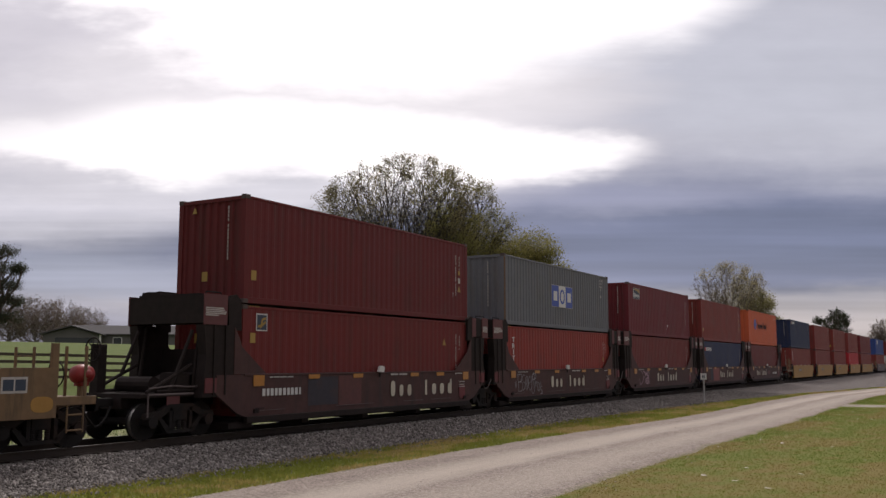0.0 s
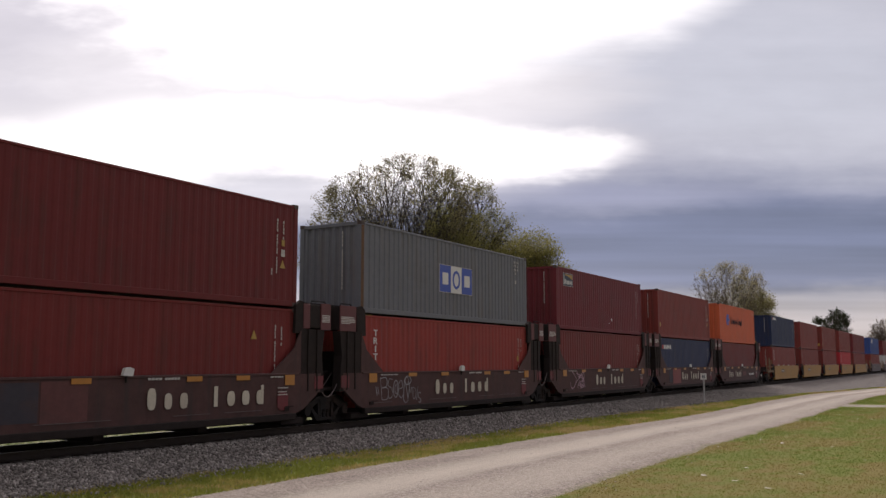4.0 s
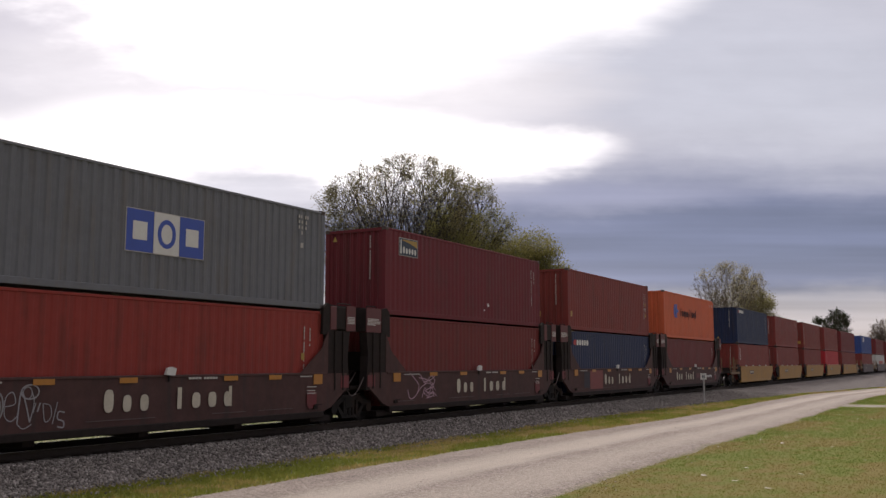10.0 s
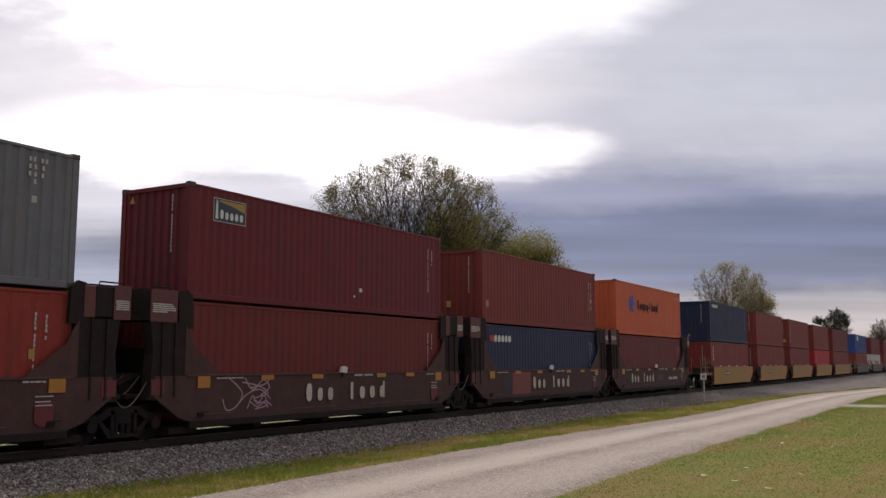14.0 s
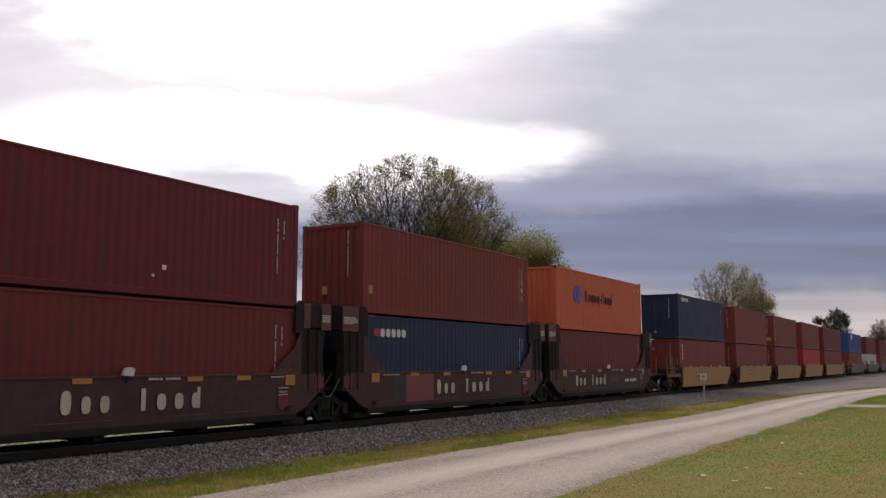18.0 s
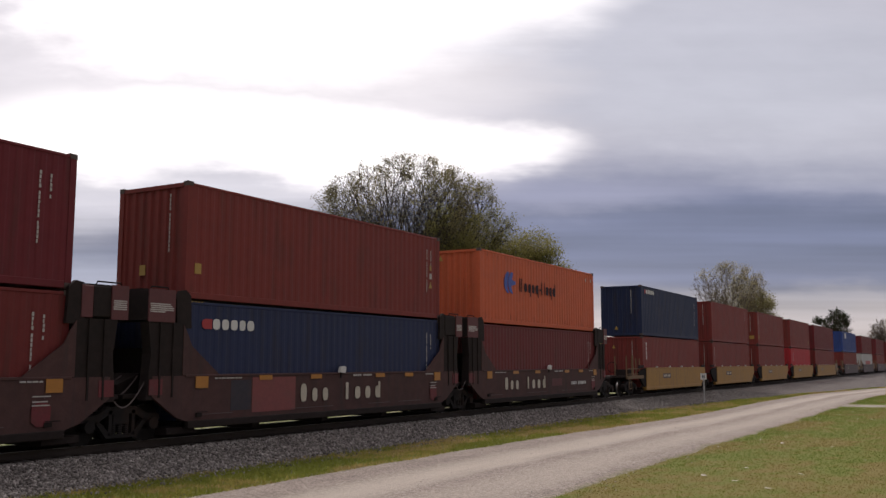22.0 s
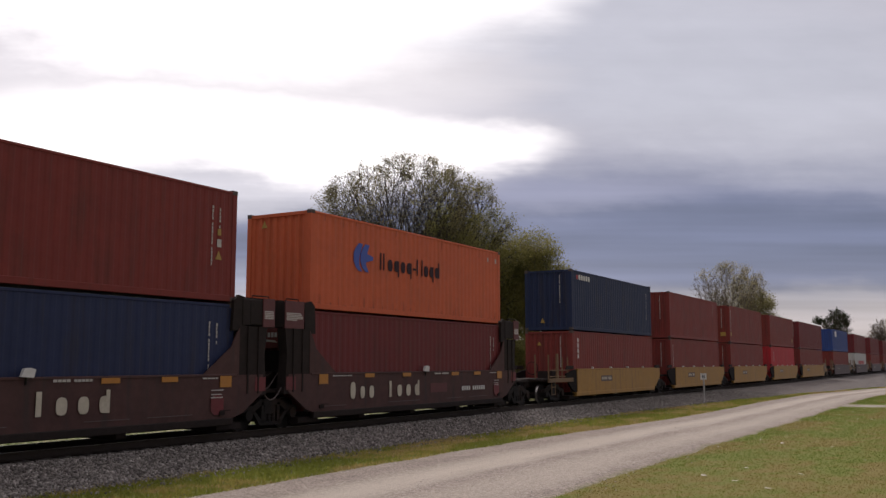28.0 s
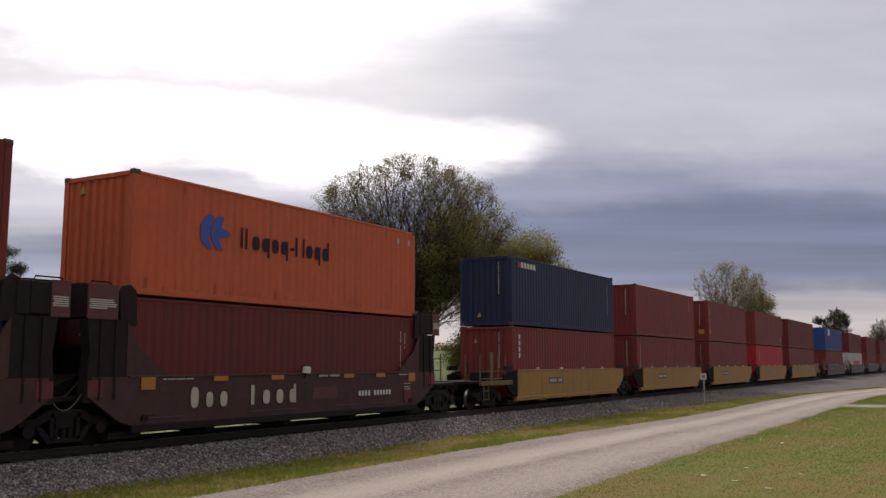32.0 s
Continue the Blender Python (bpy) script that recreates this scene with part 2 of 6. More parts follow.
# ---- mesh helpers ----
class Geo:
    """Collects faces; turned into one mesh."""

    def __init__(self):
        self.v, self.f = [], []

    def add(self, verts, faces):
        n = len(self.v)
        self.v += [tuple(p) for p in verts]
        self.f += [tuple(i + n for i in q) for q in faces]
        return self

    def box(self, x0, x1, y0, y1, z0, z1, ch=0.0):
        """A block; ch: chamfer of its upright and lengthwise edges along x."""
        if ch <= 0:
            v = [(x, y, z) for x in (x0, x1) for y in (y0, y1) for z in (z0, z1)]
            return self.add(v, [(0, 1, 3, 2), (4, 6, 7, 5), (0, 4, 5, 1), (2, 3, 7, 6), (0, 2, 6, 4), (1, 5, 7, 3)])
        prof = [(y0 + ch, z0), (y1 - ch, z0), (y1, z0 + ch), (y1, z1 - ch), (y1 - ch, z1), (y0 + ch, z1), (y0, z1 - ch), (y0, z0 + ch)]
        return self.loft([[(x0, y, z) for y, z in prof], [(x1, y, z) for y, z in prof]])

    def loft(self, rings, cap=True):
        n, k = len(rings[0]), len(rings)
        v = [p for r in rings for p in r]
        f = [(a * n + i, a * n + (i + 1) % n, (a + 1) * n + (i + 1) % n, (a + 1) * n + i) for a in range(k - 1) for i in range(n)]
        if cap:
            f += [tuple(range(n))[::-1], tuple((k - 1) * n + i for i in range(n))]
        return self.add(v, f)

    def plate_xz(self, poly, y0, y1):
        """A plate with the outline poly (x, z), from y0 to y1."""
        return self.loft([[(x, y0, z) for x, z in poly], [(x, y1, z) for x, z in poly]])

    def plate_yz(self, poly, x0, x1):
        return self.loft([[(x0, y, z) for y, z in poly], [(x1, y, z) for y, z in poly]])

    def tube(self, path, r, n=6, taper=None):
        rings = []
        for i, p in enumerate(path):
            a, b = Vector(path[max(i - 1, 0)]), Vector(path[min(i + 1, len(path) - 1)])
            d = (b - a).normalized()
            s = d.cross(Vector((0.31, 0.17, 0.93)) if abs(d.z) < 0.9 else Vector((1, 0, 0))).normalized()
            t = d.cross(s)
            rr = r if taper is None else r + (taper - r) * i / (len(path) - 1)
            rings.append([Vector(p) + (s * math.cos(2 * math.pi * k / n) + t * math.sin(2 * math.pi * k / n)) * rr for k in range(n)])
        return self.loft(rings)

    def disc_y(self, x, z, r, y0, y1, n=20):
        ring = [(x + r * math.cos(2 * math.pi * k / n), z + r * math.sin(2 * math.pi * k / n)) for k in range(n)]
        return self.plate_xz(ring, y0, y1)

    def mesh(self, name, material=None, smooth=False):
        me = bpy.data.meshes.new(name)
        me.from_pydata(self.v, [], self.f)
        bm = bmesh.new()
        bm.from_mesh(me)
        bmesh.ops.recalc_face_normals(bm, faces=bm.faces)
        bm.to_mesh(me)
        bm.free()
        if material:
            me.materials.append(material)
        if smooth:
            me.polygons.foreach_set("use_smooth", [True] * len(me.polygons))
        return me


def part(name, geo, material, parent, label="", at=None):
    """One mesh object under a thing or a part. geo: a Geo or a mesh."""
    me = geo.mesh(name, material) if isinstance(geo, Geo) else geo
    ob = new(name, me)
    ob.parent = parent
    if at is not None:
        ob.matrix_basis = at
    if label:
        tagged(ob, label)
    return ob


def quick_mesh(name, verts, faces_flat, corners, material):
    """A large mesh from numpy arrays; every face has the same number of corners."""
    me = bpy.data.meshes.new(name)
    nf = len(faces_flat) // corners
    me.vertices.add(len(verts))
    me.vertices.foreach_set("co", np.asarray(verts, dtype=np.float32).ravel())
    me.loops.add(len(faces_flat))
    me.loops.foreach_set("vertex_index", np.asarray(faces_flat, dtype=np.int32))
    me.polygons.add(nf)
    me.polygons.foreach_set("loop_start", np.arange(0, nf * corners, corners, dtype=np.int32))
    me.update(calc_edges=True)
    if material:
        me.materials.append(material)
    return me


# ---- ground ----
def smooth(a, b, x):
    k = min(1.0, max(0.0, (x - a) / (b - a)))
    return k * k * (3 - 2 * k)


def ground_height(x, y):
    """Level lane side, a shallow ditch behind the line, then a rising field."""
    z = GROUND_Z
    if y > 20.5:
        z += 0.105 * (min(y, 34.0) - 20.5) + 0.056 * max(0.0, min(y, 90.0) - 34.0)
    z += 0.05 * noise.noise((x * 0.08, y * 0.08, 3.0)) if y < 13 else 0.0
    if y < 5.5:
        z += 0.12 * smooth(5.5, 0.0, y)
    return z


def ground_material():
    m = bpy.data.materials.new("grass_ground")
    m.use_nodes = True
    g = Nodes(m.node_tree)
    b = m.node_tree.nodes["Principled BSDF"]
    co = g.add("ShaderNodeTexCoord").outputs["Object"]
    long = g.add("ShaderNodeMapping", {"Vector": co, "Scale": (0.45, 1.0, 1.0)}).outputs[0]
    wide, mid, fine = g.noise(long, 0.42, 4.0, .6), g.noise(co, 1.7, 3.0), g.noise(co, 28.0, 4.0, 0.7)
    green = g.ramp(fine, [(.2, (.150, .172, .038)), (.55, (.184, .205, .048)), (.9, (.218, .23, .062))])
    pasture = g.ramp(fine, [(.25, (.072, .11, .021)), (.55, (.10, .143, .031)), (.85, (.145, .18, .047))])
    dry = g.ramp(fine, [(.2, (.215, .165, .058)), (.8, (.265, .205, .078))])
    lawn = g.steps(g.add("ShaderNodeSeparateXYZ", (co,)).outputs[1], 22.0, 12.0)        # the trodden lane side is drier than the field
    col = g.mix(lawn, pasture, green)
    k = g.math("MULTIPLY", g.steps(g.math("ADD", g.math("MULTIPLY", wide, .65), g.math("MULTIPLY", mid, .35)), .44, .62), g.math("ADD", .12, g.math("MULTIPLY", lawn, .68)))
    col = g.mix(k, col, dry)
    g.link(col, b.inputs["Base Color"])
    b.inputs["Roughness"].default_value = 0.9
    b.inputs["Specular IOR Level"].default_value = 0.2
    g.link(g.add("ShaderNodeBump", {"Strength": 0.35, "Distance": 0.03, "Height": fine}).outputs[0], b.inputs["Normal"])
    return m


GRASS_GROUND = ground_material()


def graded(lo, hi, near_lo, near_hi, step, grow):
    """Coordinates, dense between near_lo and near_hi and ever wider apart beyond."""
    c = list(np.arange(near_lo, near_hi + 1e-6, step))
    d = step
    while c[-1] < hi:
        d *= grow
        c.append(min(hi, c[-1] + d))
    d = step
    while c[0] > lo:
        d *= grow
        c.insert(0, max(lo, c[0] - d))
    return c


gx = graded(-4000, 4500, -20, 140, 1.5, 1.25)
gy = graded(-4000, 4500, -5, 100, 1.0, 1.25)
verts = [(x, y, ground_height(x, y)) for y in gy for x in gx]
nx = len(gx)
quads = [i for r in range(len(gy) - 1) for k in range(nx - 1) for i in (r * nx + k, r * nx + k + 1, (r + 1) * nx + k + 1, (r + 1) * nx + k)]
ground_me = quick_mesh("ground", verts, quads, 4, GRASS_GROUND)
ground_me.polygons.foreach_set("use_smooth", [True] * len(ground_me.polygons))
ground = tagged(new("ground", ground_me), "green and straw-coloured mown grass ground", "ground", kind="structure")


def gravel_material(name, stops, scale, fine_bump, spec=0.4, rough=0.85, worn=None):
    m = bpy.data.materials.new(name)
    m.use_nodes = True
    g = Nodes(m.node_tree)
    b = m.node_tree.nodes["Principled BSDF"]
    co = g.add("ShaderNodeTexCoord").outputs["Object"]
    vor = g.add("ShaderNodeTexVoronoi", {"Vector": co, "Scale": scale})
    tint = g.add("ShaderNodeSeparateColor", (vor.outputs["Color"],)).outputs[0]
    k = g.math("ADD", g.math("MULTIPLY", tint, 0.65), g.math("MULTIPLY", g.noise(co, 0.9, 4.0), 0.35))
    col = g.ramp(k, stops)
    if worn:
        n = g.noise(g.add("ShaderNodeMapping", {"Vector": co, "Scale": (0.12, 1.0, 1.0)}).outputs[0], 1.1, 4.0)
        col = g.mix(g.math("MULTIPLY", g.steps(n, .45, .7), .6), col, (*worn, 1))
    g.link(col, b.inputs["Base Color"])
    b.inputs["Roughness"].default_value = rough
    b.inputs["Specular IOR Level"].default_value = spec
    g.link(g.add("ShaderNodeBump", {"Strength": fine_bump, "Distance": 1.0 / scale, "Height": g.math("SUBTRACT", 1.0, vor.outputs["Distance"])}).outputs[0], b.inputs["Normal"])
    return m


LANE_GRAVEL = gravel_material("lane_gravel", [(.15, (.17, .145, .12)), (.5, (.27, .235, .195)), (.85, (.38, .34, .29))], 26.0, 0.35, worn=(.42, .38, .32))
BALLAST = gravel_material("ballast_bed", [(.1, (.062, .053, .048)), (.5, (.175, .154, .142)), (.9, (.335, .303, .280))], 15.0, 1.0)


def stone_material():
    m = bpy.data.materials.new("ballast_stone")
    m.use_nodes = True
    g = Nodes(m.node_tree)
    b = m.node_tree.nodes["Principled BSDF"]
    rnd = g.add("ShaderNodeNewGeometry").outputs["Random Per Island"]
    co = g.add("ShaderNodeTexCoord").outputs["Object"]
    col = g.ramp(g.math("ADD", g.math("MULTIPLY", rnd, 0.8), g.math("MULTIPLY", g.noise(co, 45.0), 0.2)),
                 [(.1, (.055, .047, .043)), (.5, (.155, .14, .13)), (.8, (.26, .24, .225)), (.97, (.48, .45, .42))])
    g.link(col, b.inputs["Base Color"])
    b.inputs["Roughness"].default_value = 0.8
    return m


# ballast bed: flat top, long shoulder down to the ground
X0, X1 = -45.0, 330.0


def toe_y(x):
    """Where the shoulder of the ballast meets the grass on the lane side."""
    return 14.15 - 2.6 * smooth(38, 78, x) - 0.0037 * max(0.0, min(x, 105.0) - 62.0) ** 2 + 0.28 * noise.noise((x * 0.35, 1.0, 0)) + 0.16 * noise.noise((x * 1.3, 5.0, 0))


def bed_profile(x):
    t = toe_y(x)
    zg = GROUND_Z - 0.06
    return [(t - 0.25, zg - .05), (t, GROUND_Z + .03), (t + (16.15 - t) * 0.55, -.36), (16.15, -.205), (16.55, -.19), (17.1, -.20), (18.4, -.20), (19.0, -.19), (19.4, -.21), (20.6, -.50), (21.2, -.66)]


bed_x = graded(X0, X1, -5, 75, 0.6, 1.3)
prof = [bed_profile(x) for x in bed_x]
n = len(prof[0])
bv = [(x, y, z + 0.02 * noise.noise((x * 2, y * 2, 0))) for x, p in zip(bed_x, prof) for y, z in p]
bq = [i for r in range(len(bed_x) - 1) for k in range(n - 1) for i in (r * n + k, (r + 1) * n + k, (r + 1) * n + k + 1, r * n + k + 1)]
bed = tagged(new("ballast_bed", quick_mesh("ballast_bed", bv, bq, 4, BALLAST)), "grey crushed stone ballast bed under the track", "ballast", kind="structure")


def bed_height(x, y):
    p = bed_profile(x)
    for (ya, za), (yb, zb) in zip(p, p[1:]):
        if ya <= y <= yb:
            return za + (zb - za) * (y - ya) / (yb - ya)
    return GROUND_Z


def scatter_stones(count, x0, x1, size, name):
    """Loose angular stones over the ballast: eight-cornered lumps."""
    rng = np.random.default_rng(5)
    base = np.array([(1, 0, 0), (-1, 0, 0), (0, 1, 0), (0, -1, 0), (0, 0, 1), (0, 0, -1)], float)
    tris = np.array([(0, 2, 4), (2, 1, 4), (1, 3, 4), (3, 0, 4), (2, 0, 5), (1, 2, 5), (3, 1, 5), (0, 3, 5)])
    xs = x0 + (x1 - x0) * rng.random(count) ** 1.5
    vs, fs = [], []
    for i, x in enumerate(xs):
        t = toe_y(x)
        y = t - 0.15 + (16.6 - t + .15) * rng.random() if rng.random() < 0.93 else t - 0.7 * rng.random() ** 2
        z = bed_height(x, y)
        r = size * (0.55 + 0.8 * rng.random())
        sc = r * (0.6 + 0.6 * rng.random(3)) * np.array([1, 1, .75])
        a, c = rng.random() * 6.28, rng.random() * 1.2
        ca, sa, cc, sc2 = math.cos(a), math.sin(a), math.cos(c), math.sin(c)
        rot = np.array([[ca, -sa * cc, sa * sc2], [sa, ca * cc, -ca * sc2], [0, sc2, cc]])
        vs.append((base * sc * (0.8 + 0.4 * rng.random((6, 1)))) @ rot.T + (x, y, z + r * 0.25))
        fs.append(tris + 6 * i)
    me = quick_mesh(name, np.concatenate(vs), np.concatenate(fs).ravel(), 3, stone_material())
    return tagged(new(name, me), "loose grey crushed ballast stones", "stones", kind="stuff")


scatter_stones(42000, 8.0, 70.0, 0.040, "ballast_stones")


def lane_stones():
    """Loose pebbles pushed to the middle and the sides of the lane."""
    rng = np.random.default_rng(21)
    tris = np.array([(0, 2, 4), (2, 1, 4), (1, 3, 4), (3, 0, 4)])
    vs, fs = [], []
    for i in range(1800):
        x = 7 + 60 * rng.random() ** 1.9
        a, c = lane_edges(x)
        f = (rng.choice([.0, .5, 1.0], p=[.35, .25, .4]) + rng.normal(0, .09))
        y = a + (c - a) * f
        r = .008 + .014 * rng.random() ** 2
        z = ground_height(x, y) + .022
        q = rng.random(4) * .5 + .7
        vs.append(np.array([(x + r * q[0], y, z), (x - r * q[1], y, z), (x, y + r * q[2], z), (x, y - r * q[3], z), (x + r * .2, y, z + r * .9)]))
        fs.append(tris + 5 * i)
    me = quick_mesh("lane_stones", np.concatenate(vs), np.concatenate(fs).ravel(), 3, stone_material())
    tagged(new("lane_stones", me), "loose grey and pale pebbles on the lane", "stones", kind="stuff")


# gravel lane beside the line; it bends away from the track in the distance
def lane_edges(x):
    bend = 0.0037 * max(0.0, x - 62.0) ** 2
    far = 11.95 - 0.75 * smooth(22, 40, x) - bend + 0.12 * noise.noise((x * 0.5, 9.0, 0)) + 0.05 * noise.noise((x * 2.1, 4.0, 0))
    near = 6.45 - bend + 0.18 * noise.noise((x * 0.4, 14.0, 0)) + 0.06 * noise.noise((x * 1.7, 3.0, 0))
    return near, far


def lane_material():
    """Gravel with paler wheel tracks; grass creeps in from both edges."""
    m = bpy.data.materials.new("lane_surface")
    m.use_nodes = True
    g = Nodes(m.node_tree)
    b = m.node_tree.nodes["Principled BSDF"]
    co = g.add("ShaderNodeTexCoord").outputs["Object"]
    across = g.add("ShaderNodeAttribute", attribute_name="across").outputs["Fac"]
    vor = g.add("ShaderNodeTexVoronoi", {"Vector": co, "Scale": 24.0})
    tint = g.add("ShaderNodeSeparateColor", (vor.outputs["Color"],)).outputs[0]
    drift = g.noise(g.add("ShaderNodeMapping", {"Vector": co, "Scale": (0.10, 1.0, 1.0)}).outputs[0], 1.6, 4.0)
    grit = g.noise(co, 55.0, 3.0, .8)
    k = g.math("ADD", g.math("ADD", g.math("MULTIPLY", tint, 0.35), g.math("MULTIPLY", grit, .25)), g.math("ADD", g.math("MULTIPLY", g.noise(co, 1.1, 6.0, .7), 0.30), g.math("MULTIPLY", drift, 0.1)))
    col = g.ramp(k, [(.25, (.17, .140, .120)), (.5, (.32, .268, .232)), (.75, (.52, .45, .395))])
    # two wheel tracks, uneven along the way
    wob = g.math("ADD", across, g.math("MULTIPLY", g.math("SUBTRACT", drift, .5), .12))
    t1 = g.steps(g.math("ABSOLUTE", g.math("SUBTRACT", wob, .27)), .20, .03)
    t2 = g.steps(g.math("ABSOLUTE", g.math("SUBTRACT", wob, .60)), .17, .02)
    worn = g.math("MULTIPLY", g.math("MAXIMUM", t2, g.math("MULTIPLY", t1, .6)), g.math("ADD", .28, g.math("MULTIPLY", drift, .55)))
    col = g.mix(worn, col, (.64, .575, .495, 1))
    rim = g.math("ABSOLUTE", g.math("SUBTRACT", g.math("MULTIPLY", across, 2.0), 1.0))
    fine = g.noise(co, 9.0, 5.0, .7)
    e = g.math("ADD", rim, g.math("ADD", g.math("MULTIPLY", g.math("SUBTRACT", fine, .5), .28), g.math("MULTIPLY", g.math("SUBTRACT", g.noise(co, 1.2, 3.0), .5), .22)))
    turf = g.ramp(g.noise(co, 28.0, 4.0, .7), [(.3, (.10, .11, .03)), (.55, (.19, .19, .06)), (.8, (.29, .25, .10))])
    col = g.mix(g.steps(e, .80, .97), col, turf)
    g.link(col, b.inputs["Base Color"])
    b.inputs["Roughness"].default_value = 0.85
    b.inputs["Specular IOR Level"].default_value = 0.4
    g.link(g.add("ShaderNodeBump", {"Strength": 0.6, "Distance": .05, "Height": g.math("SUBTRACT", 1.0, vor.outputs["Distance"])}).outputs[0], b.inputs["Normal"])
    return m


lane_x = graded(-60, 135, 0, 110, 0.5, 1.3)
lv, lane_f, lanes = [], [], 13
for x in lane_x:
    a, c = lane_edges(x)
    a, c = a - .30, c + .30
    for k in range(lanes):
        f = k / (lanes - 1)
        rut = -0.012 * (math.exp(-((f - .27) / .12) ** 2) + math.exp(-((f - .60) / .10) ** 2))
        y = a + (c - a) * f
        edge = -0.03 if k in (0, lanes - 1) else 0.015 if k in (1, lanes - 2) else 0.035
        lv.append((x, y, ground_height(x, y) + edge + rut))
        lane_f.append(f)
lq = [i for r in range(len(lane_x) - 1) for k in range(lanes - 1) for i in (r * lanes + k, (r + 1) * lanes + k, (r + 1) * lanes + k + 1, r * lanes + k + 1)]
lane_me = quick_mesh("gravel_lane", lv, lq, 4, lane_material())
lane_me.attributes.new("across", "FLOAT", "POINT").data.foreach_set("value", lane_f)
lane_me.polygons.foreach_set("use_smooth", [True] * len(lane_me.polygons))
tagged(new("gravel_lane", lane_me), "pale compacted gravel lane beside the railway", "lane", kind="structure")


lane_stones()

# faint side drive that leaves the lane at a right angle
dv = []
for k in range(41):
    y = 6.9 - k * .75
    w = 2.0 + .25 * noise.noise((y * .6, 2.0, 4.0))
    for j in range(5):
        x = 54.4 + .6 * noise.noise((y * .1, 8.0, 0)) + w * (j / 2 - 1)
        dv.append((x, y, ground_height(x, y) + (.012 if 0 < j < 4 else -.02)))
dq = [i for r in range(40) for k in range(4) for i in (r * 5 + k, r * 5 + k + 1, (r + 1) * 5 + k + 1, (r + 1) * 5 + k)]
tagged(new("side_drive", quick_mesh("side_drive", dv, dq, 4, LANE_GRAVEL)), "faint gravel side drive across the lawn", "drive", kind="structure")


# ---- grass blades ----
def blade_material(name, stops):
    m = bpy.data.materials.new(name)
    m.use_nodes = True
    g = Nodes(m.node_tree)
    b = m.node_tree.nodes["Principled BSDF"]
    rnd = g.add("ShaderNodeNewGeometry").outputs["Random Per Island"]
    co = g.add("ShaderNodeTexCoord").outputs["Object"]
    long = g.add("ShaderNodeMapping", {"Vector": co, "Scale": (0.45, 1.0, 1.0)}).outputs[0]
    patch = g.math("ADD", g.math("MULTIPLY", g.noise(long, 0.42, 4.0, .6), .65), g.math("MULTIPLY", g.noise(co, 1.7, 3.0), .35))
    k = g.math("ADD", g.math("MULTIPLY", rnd, 0.16), g.math("MULTIPLY", g.steps(patch, .44, .62), 0.84))
    col = g.ramp(k, stops)
    g.link(col, b.inputs["Base Color"])
    b.inputs["Roughness"].default_value = 0.7
    b.inputs["Specular IOR Level"].default_value = 0.25
    tl = g.add("ShaderNodeBsdfTranslucent", {"Color": col})
    mx = g.add("ShaderNodeMixShader", (0.68, b.outputs[0], tl.outputs[0]))
    g.link(mx.outputs[0], m.node_tree.nodes["Material Output"].inputs["Surface"])
    return m


BLADE = blade_material("grass_blade", [(.05, (.155, .220, .039)), (.35, (.200, .225, .049)), (.6, (.240, .218, .061)), (.95, (.275, .212, .075))])


VERGE_BLADE = blade_material("verge_blade", [(.1, (.22, .25, .05)), (.35, (.29, .285, .068)), (.6, (.39, .325, .11)), (.97, (.46, .35, .18))])


# near-white colour puts the strong backlight into these blades
FIELD_BLADE = blade_material("field_blade", [(.1, (.52, .54, .33)), (.5, (.60, .60, .40)), (.95, (.66, .62, .45))])


def grass(name, count, area, height, label, material, slim=1.0):
    """Blades as slim triangles. area(rng) gives a place or None."""
    rng = np.random.default_rng(len(name))
    spots = []
    while len(spots) < count:
        x, y = area(rng)
        if x is not None:
            spots.append((x, y, ground_height(x, y) - 0.01))
    p = np.array(spots)
    h = height * (0.5 + 0.9 * rng.random(count))
    a = rng.random(count) * 6.28
    w = slim * (0.008 + 0.010 * rng.random(count) + 0.0005 * p[:, 0])
    d = np.stack([w * np.cos(a), w * np.sin(a), np.zeros(count)], 1)
    tip = p + np.stack([(rng.random(count) - .5) * h * 1.6, (rng.random(count) - .5) * h * 1.6, h], 1)
    me = quick_mesh(name, np.stack([p - d, p + d, tip], 1).reshape(-1, 3), np.arange(3 * count), 3, material)
    return tagged(new(name, me), label, "grass", kind="stuff")


def verge_area(rng):
    x = 7.0 + 90.0 * rng.random() ** 1.8
    far, t = lane_edges(x)[1], toe_y(x)
    y = far - 0.12 + (t - far + 0.35) * rng.random()
    return (x, y)


def lawn_area(rng):
    x = 8.0 + 80.0 * rng.random() ** 1.9
    near = lane_edges(x)[0]
    y = near + 0.25 - .5 * rng.random() - (near - 0.03 * x + 0.6) * rng.random() ** 1.15
    return (x, y) if y < near + 0.1 and not (52.3 < x < 56.5) else (None, None)


def field_area(rng):
    x = -8.0 + 75.0 * rng.random() ** 1.4
    return (x, 20.9 + 4.5 * rng.random() ** 1.6)


grass("field_grass", 40000, field_area, 0.10, "meadow grass behind the line, backlight put into its pale colour", FIELD_BLADE, 1.3)
grass("verge_grass", 45000, verge_area, 0.075, "short green grass strip between lane and ballast", VERGE_BLADE)
grass("lawn_grass", 230000, lawn_area, 0.024, "mown green and yellowing lawn grass", BLADE, .75)

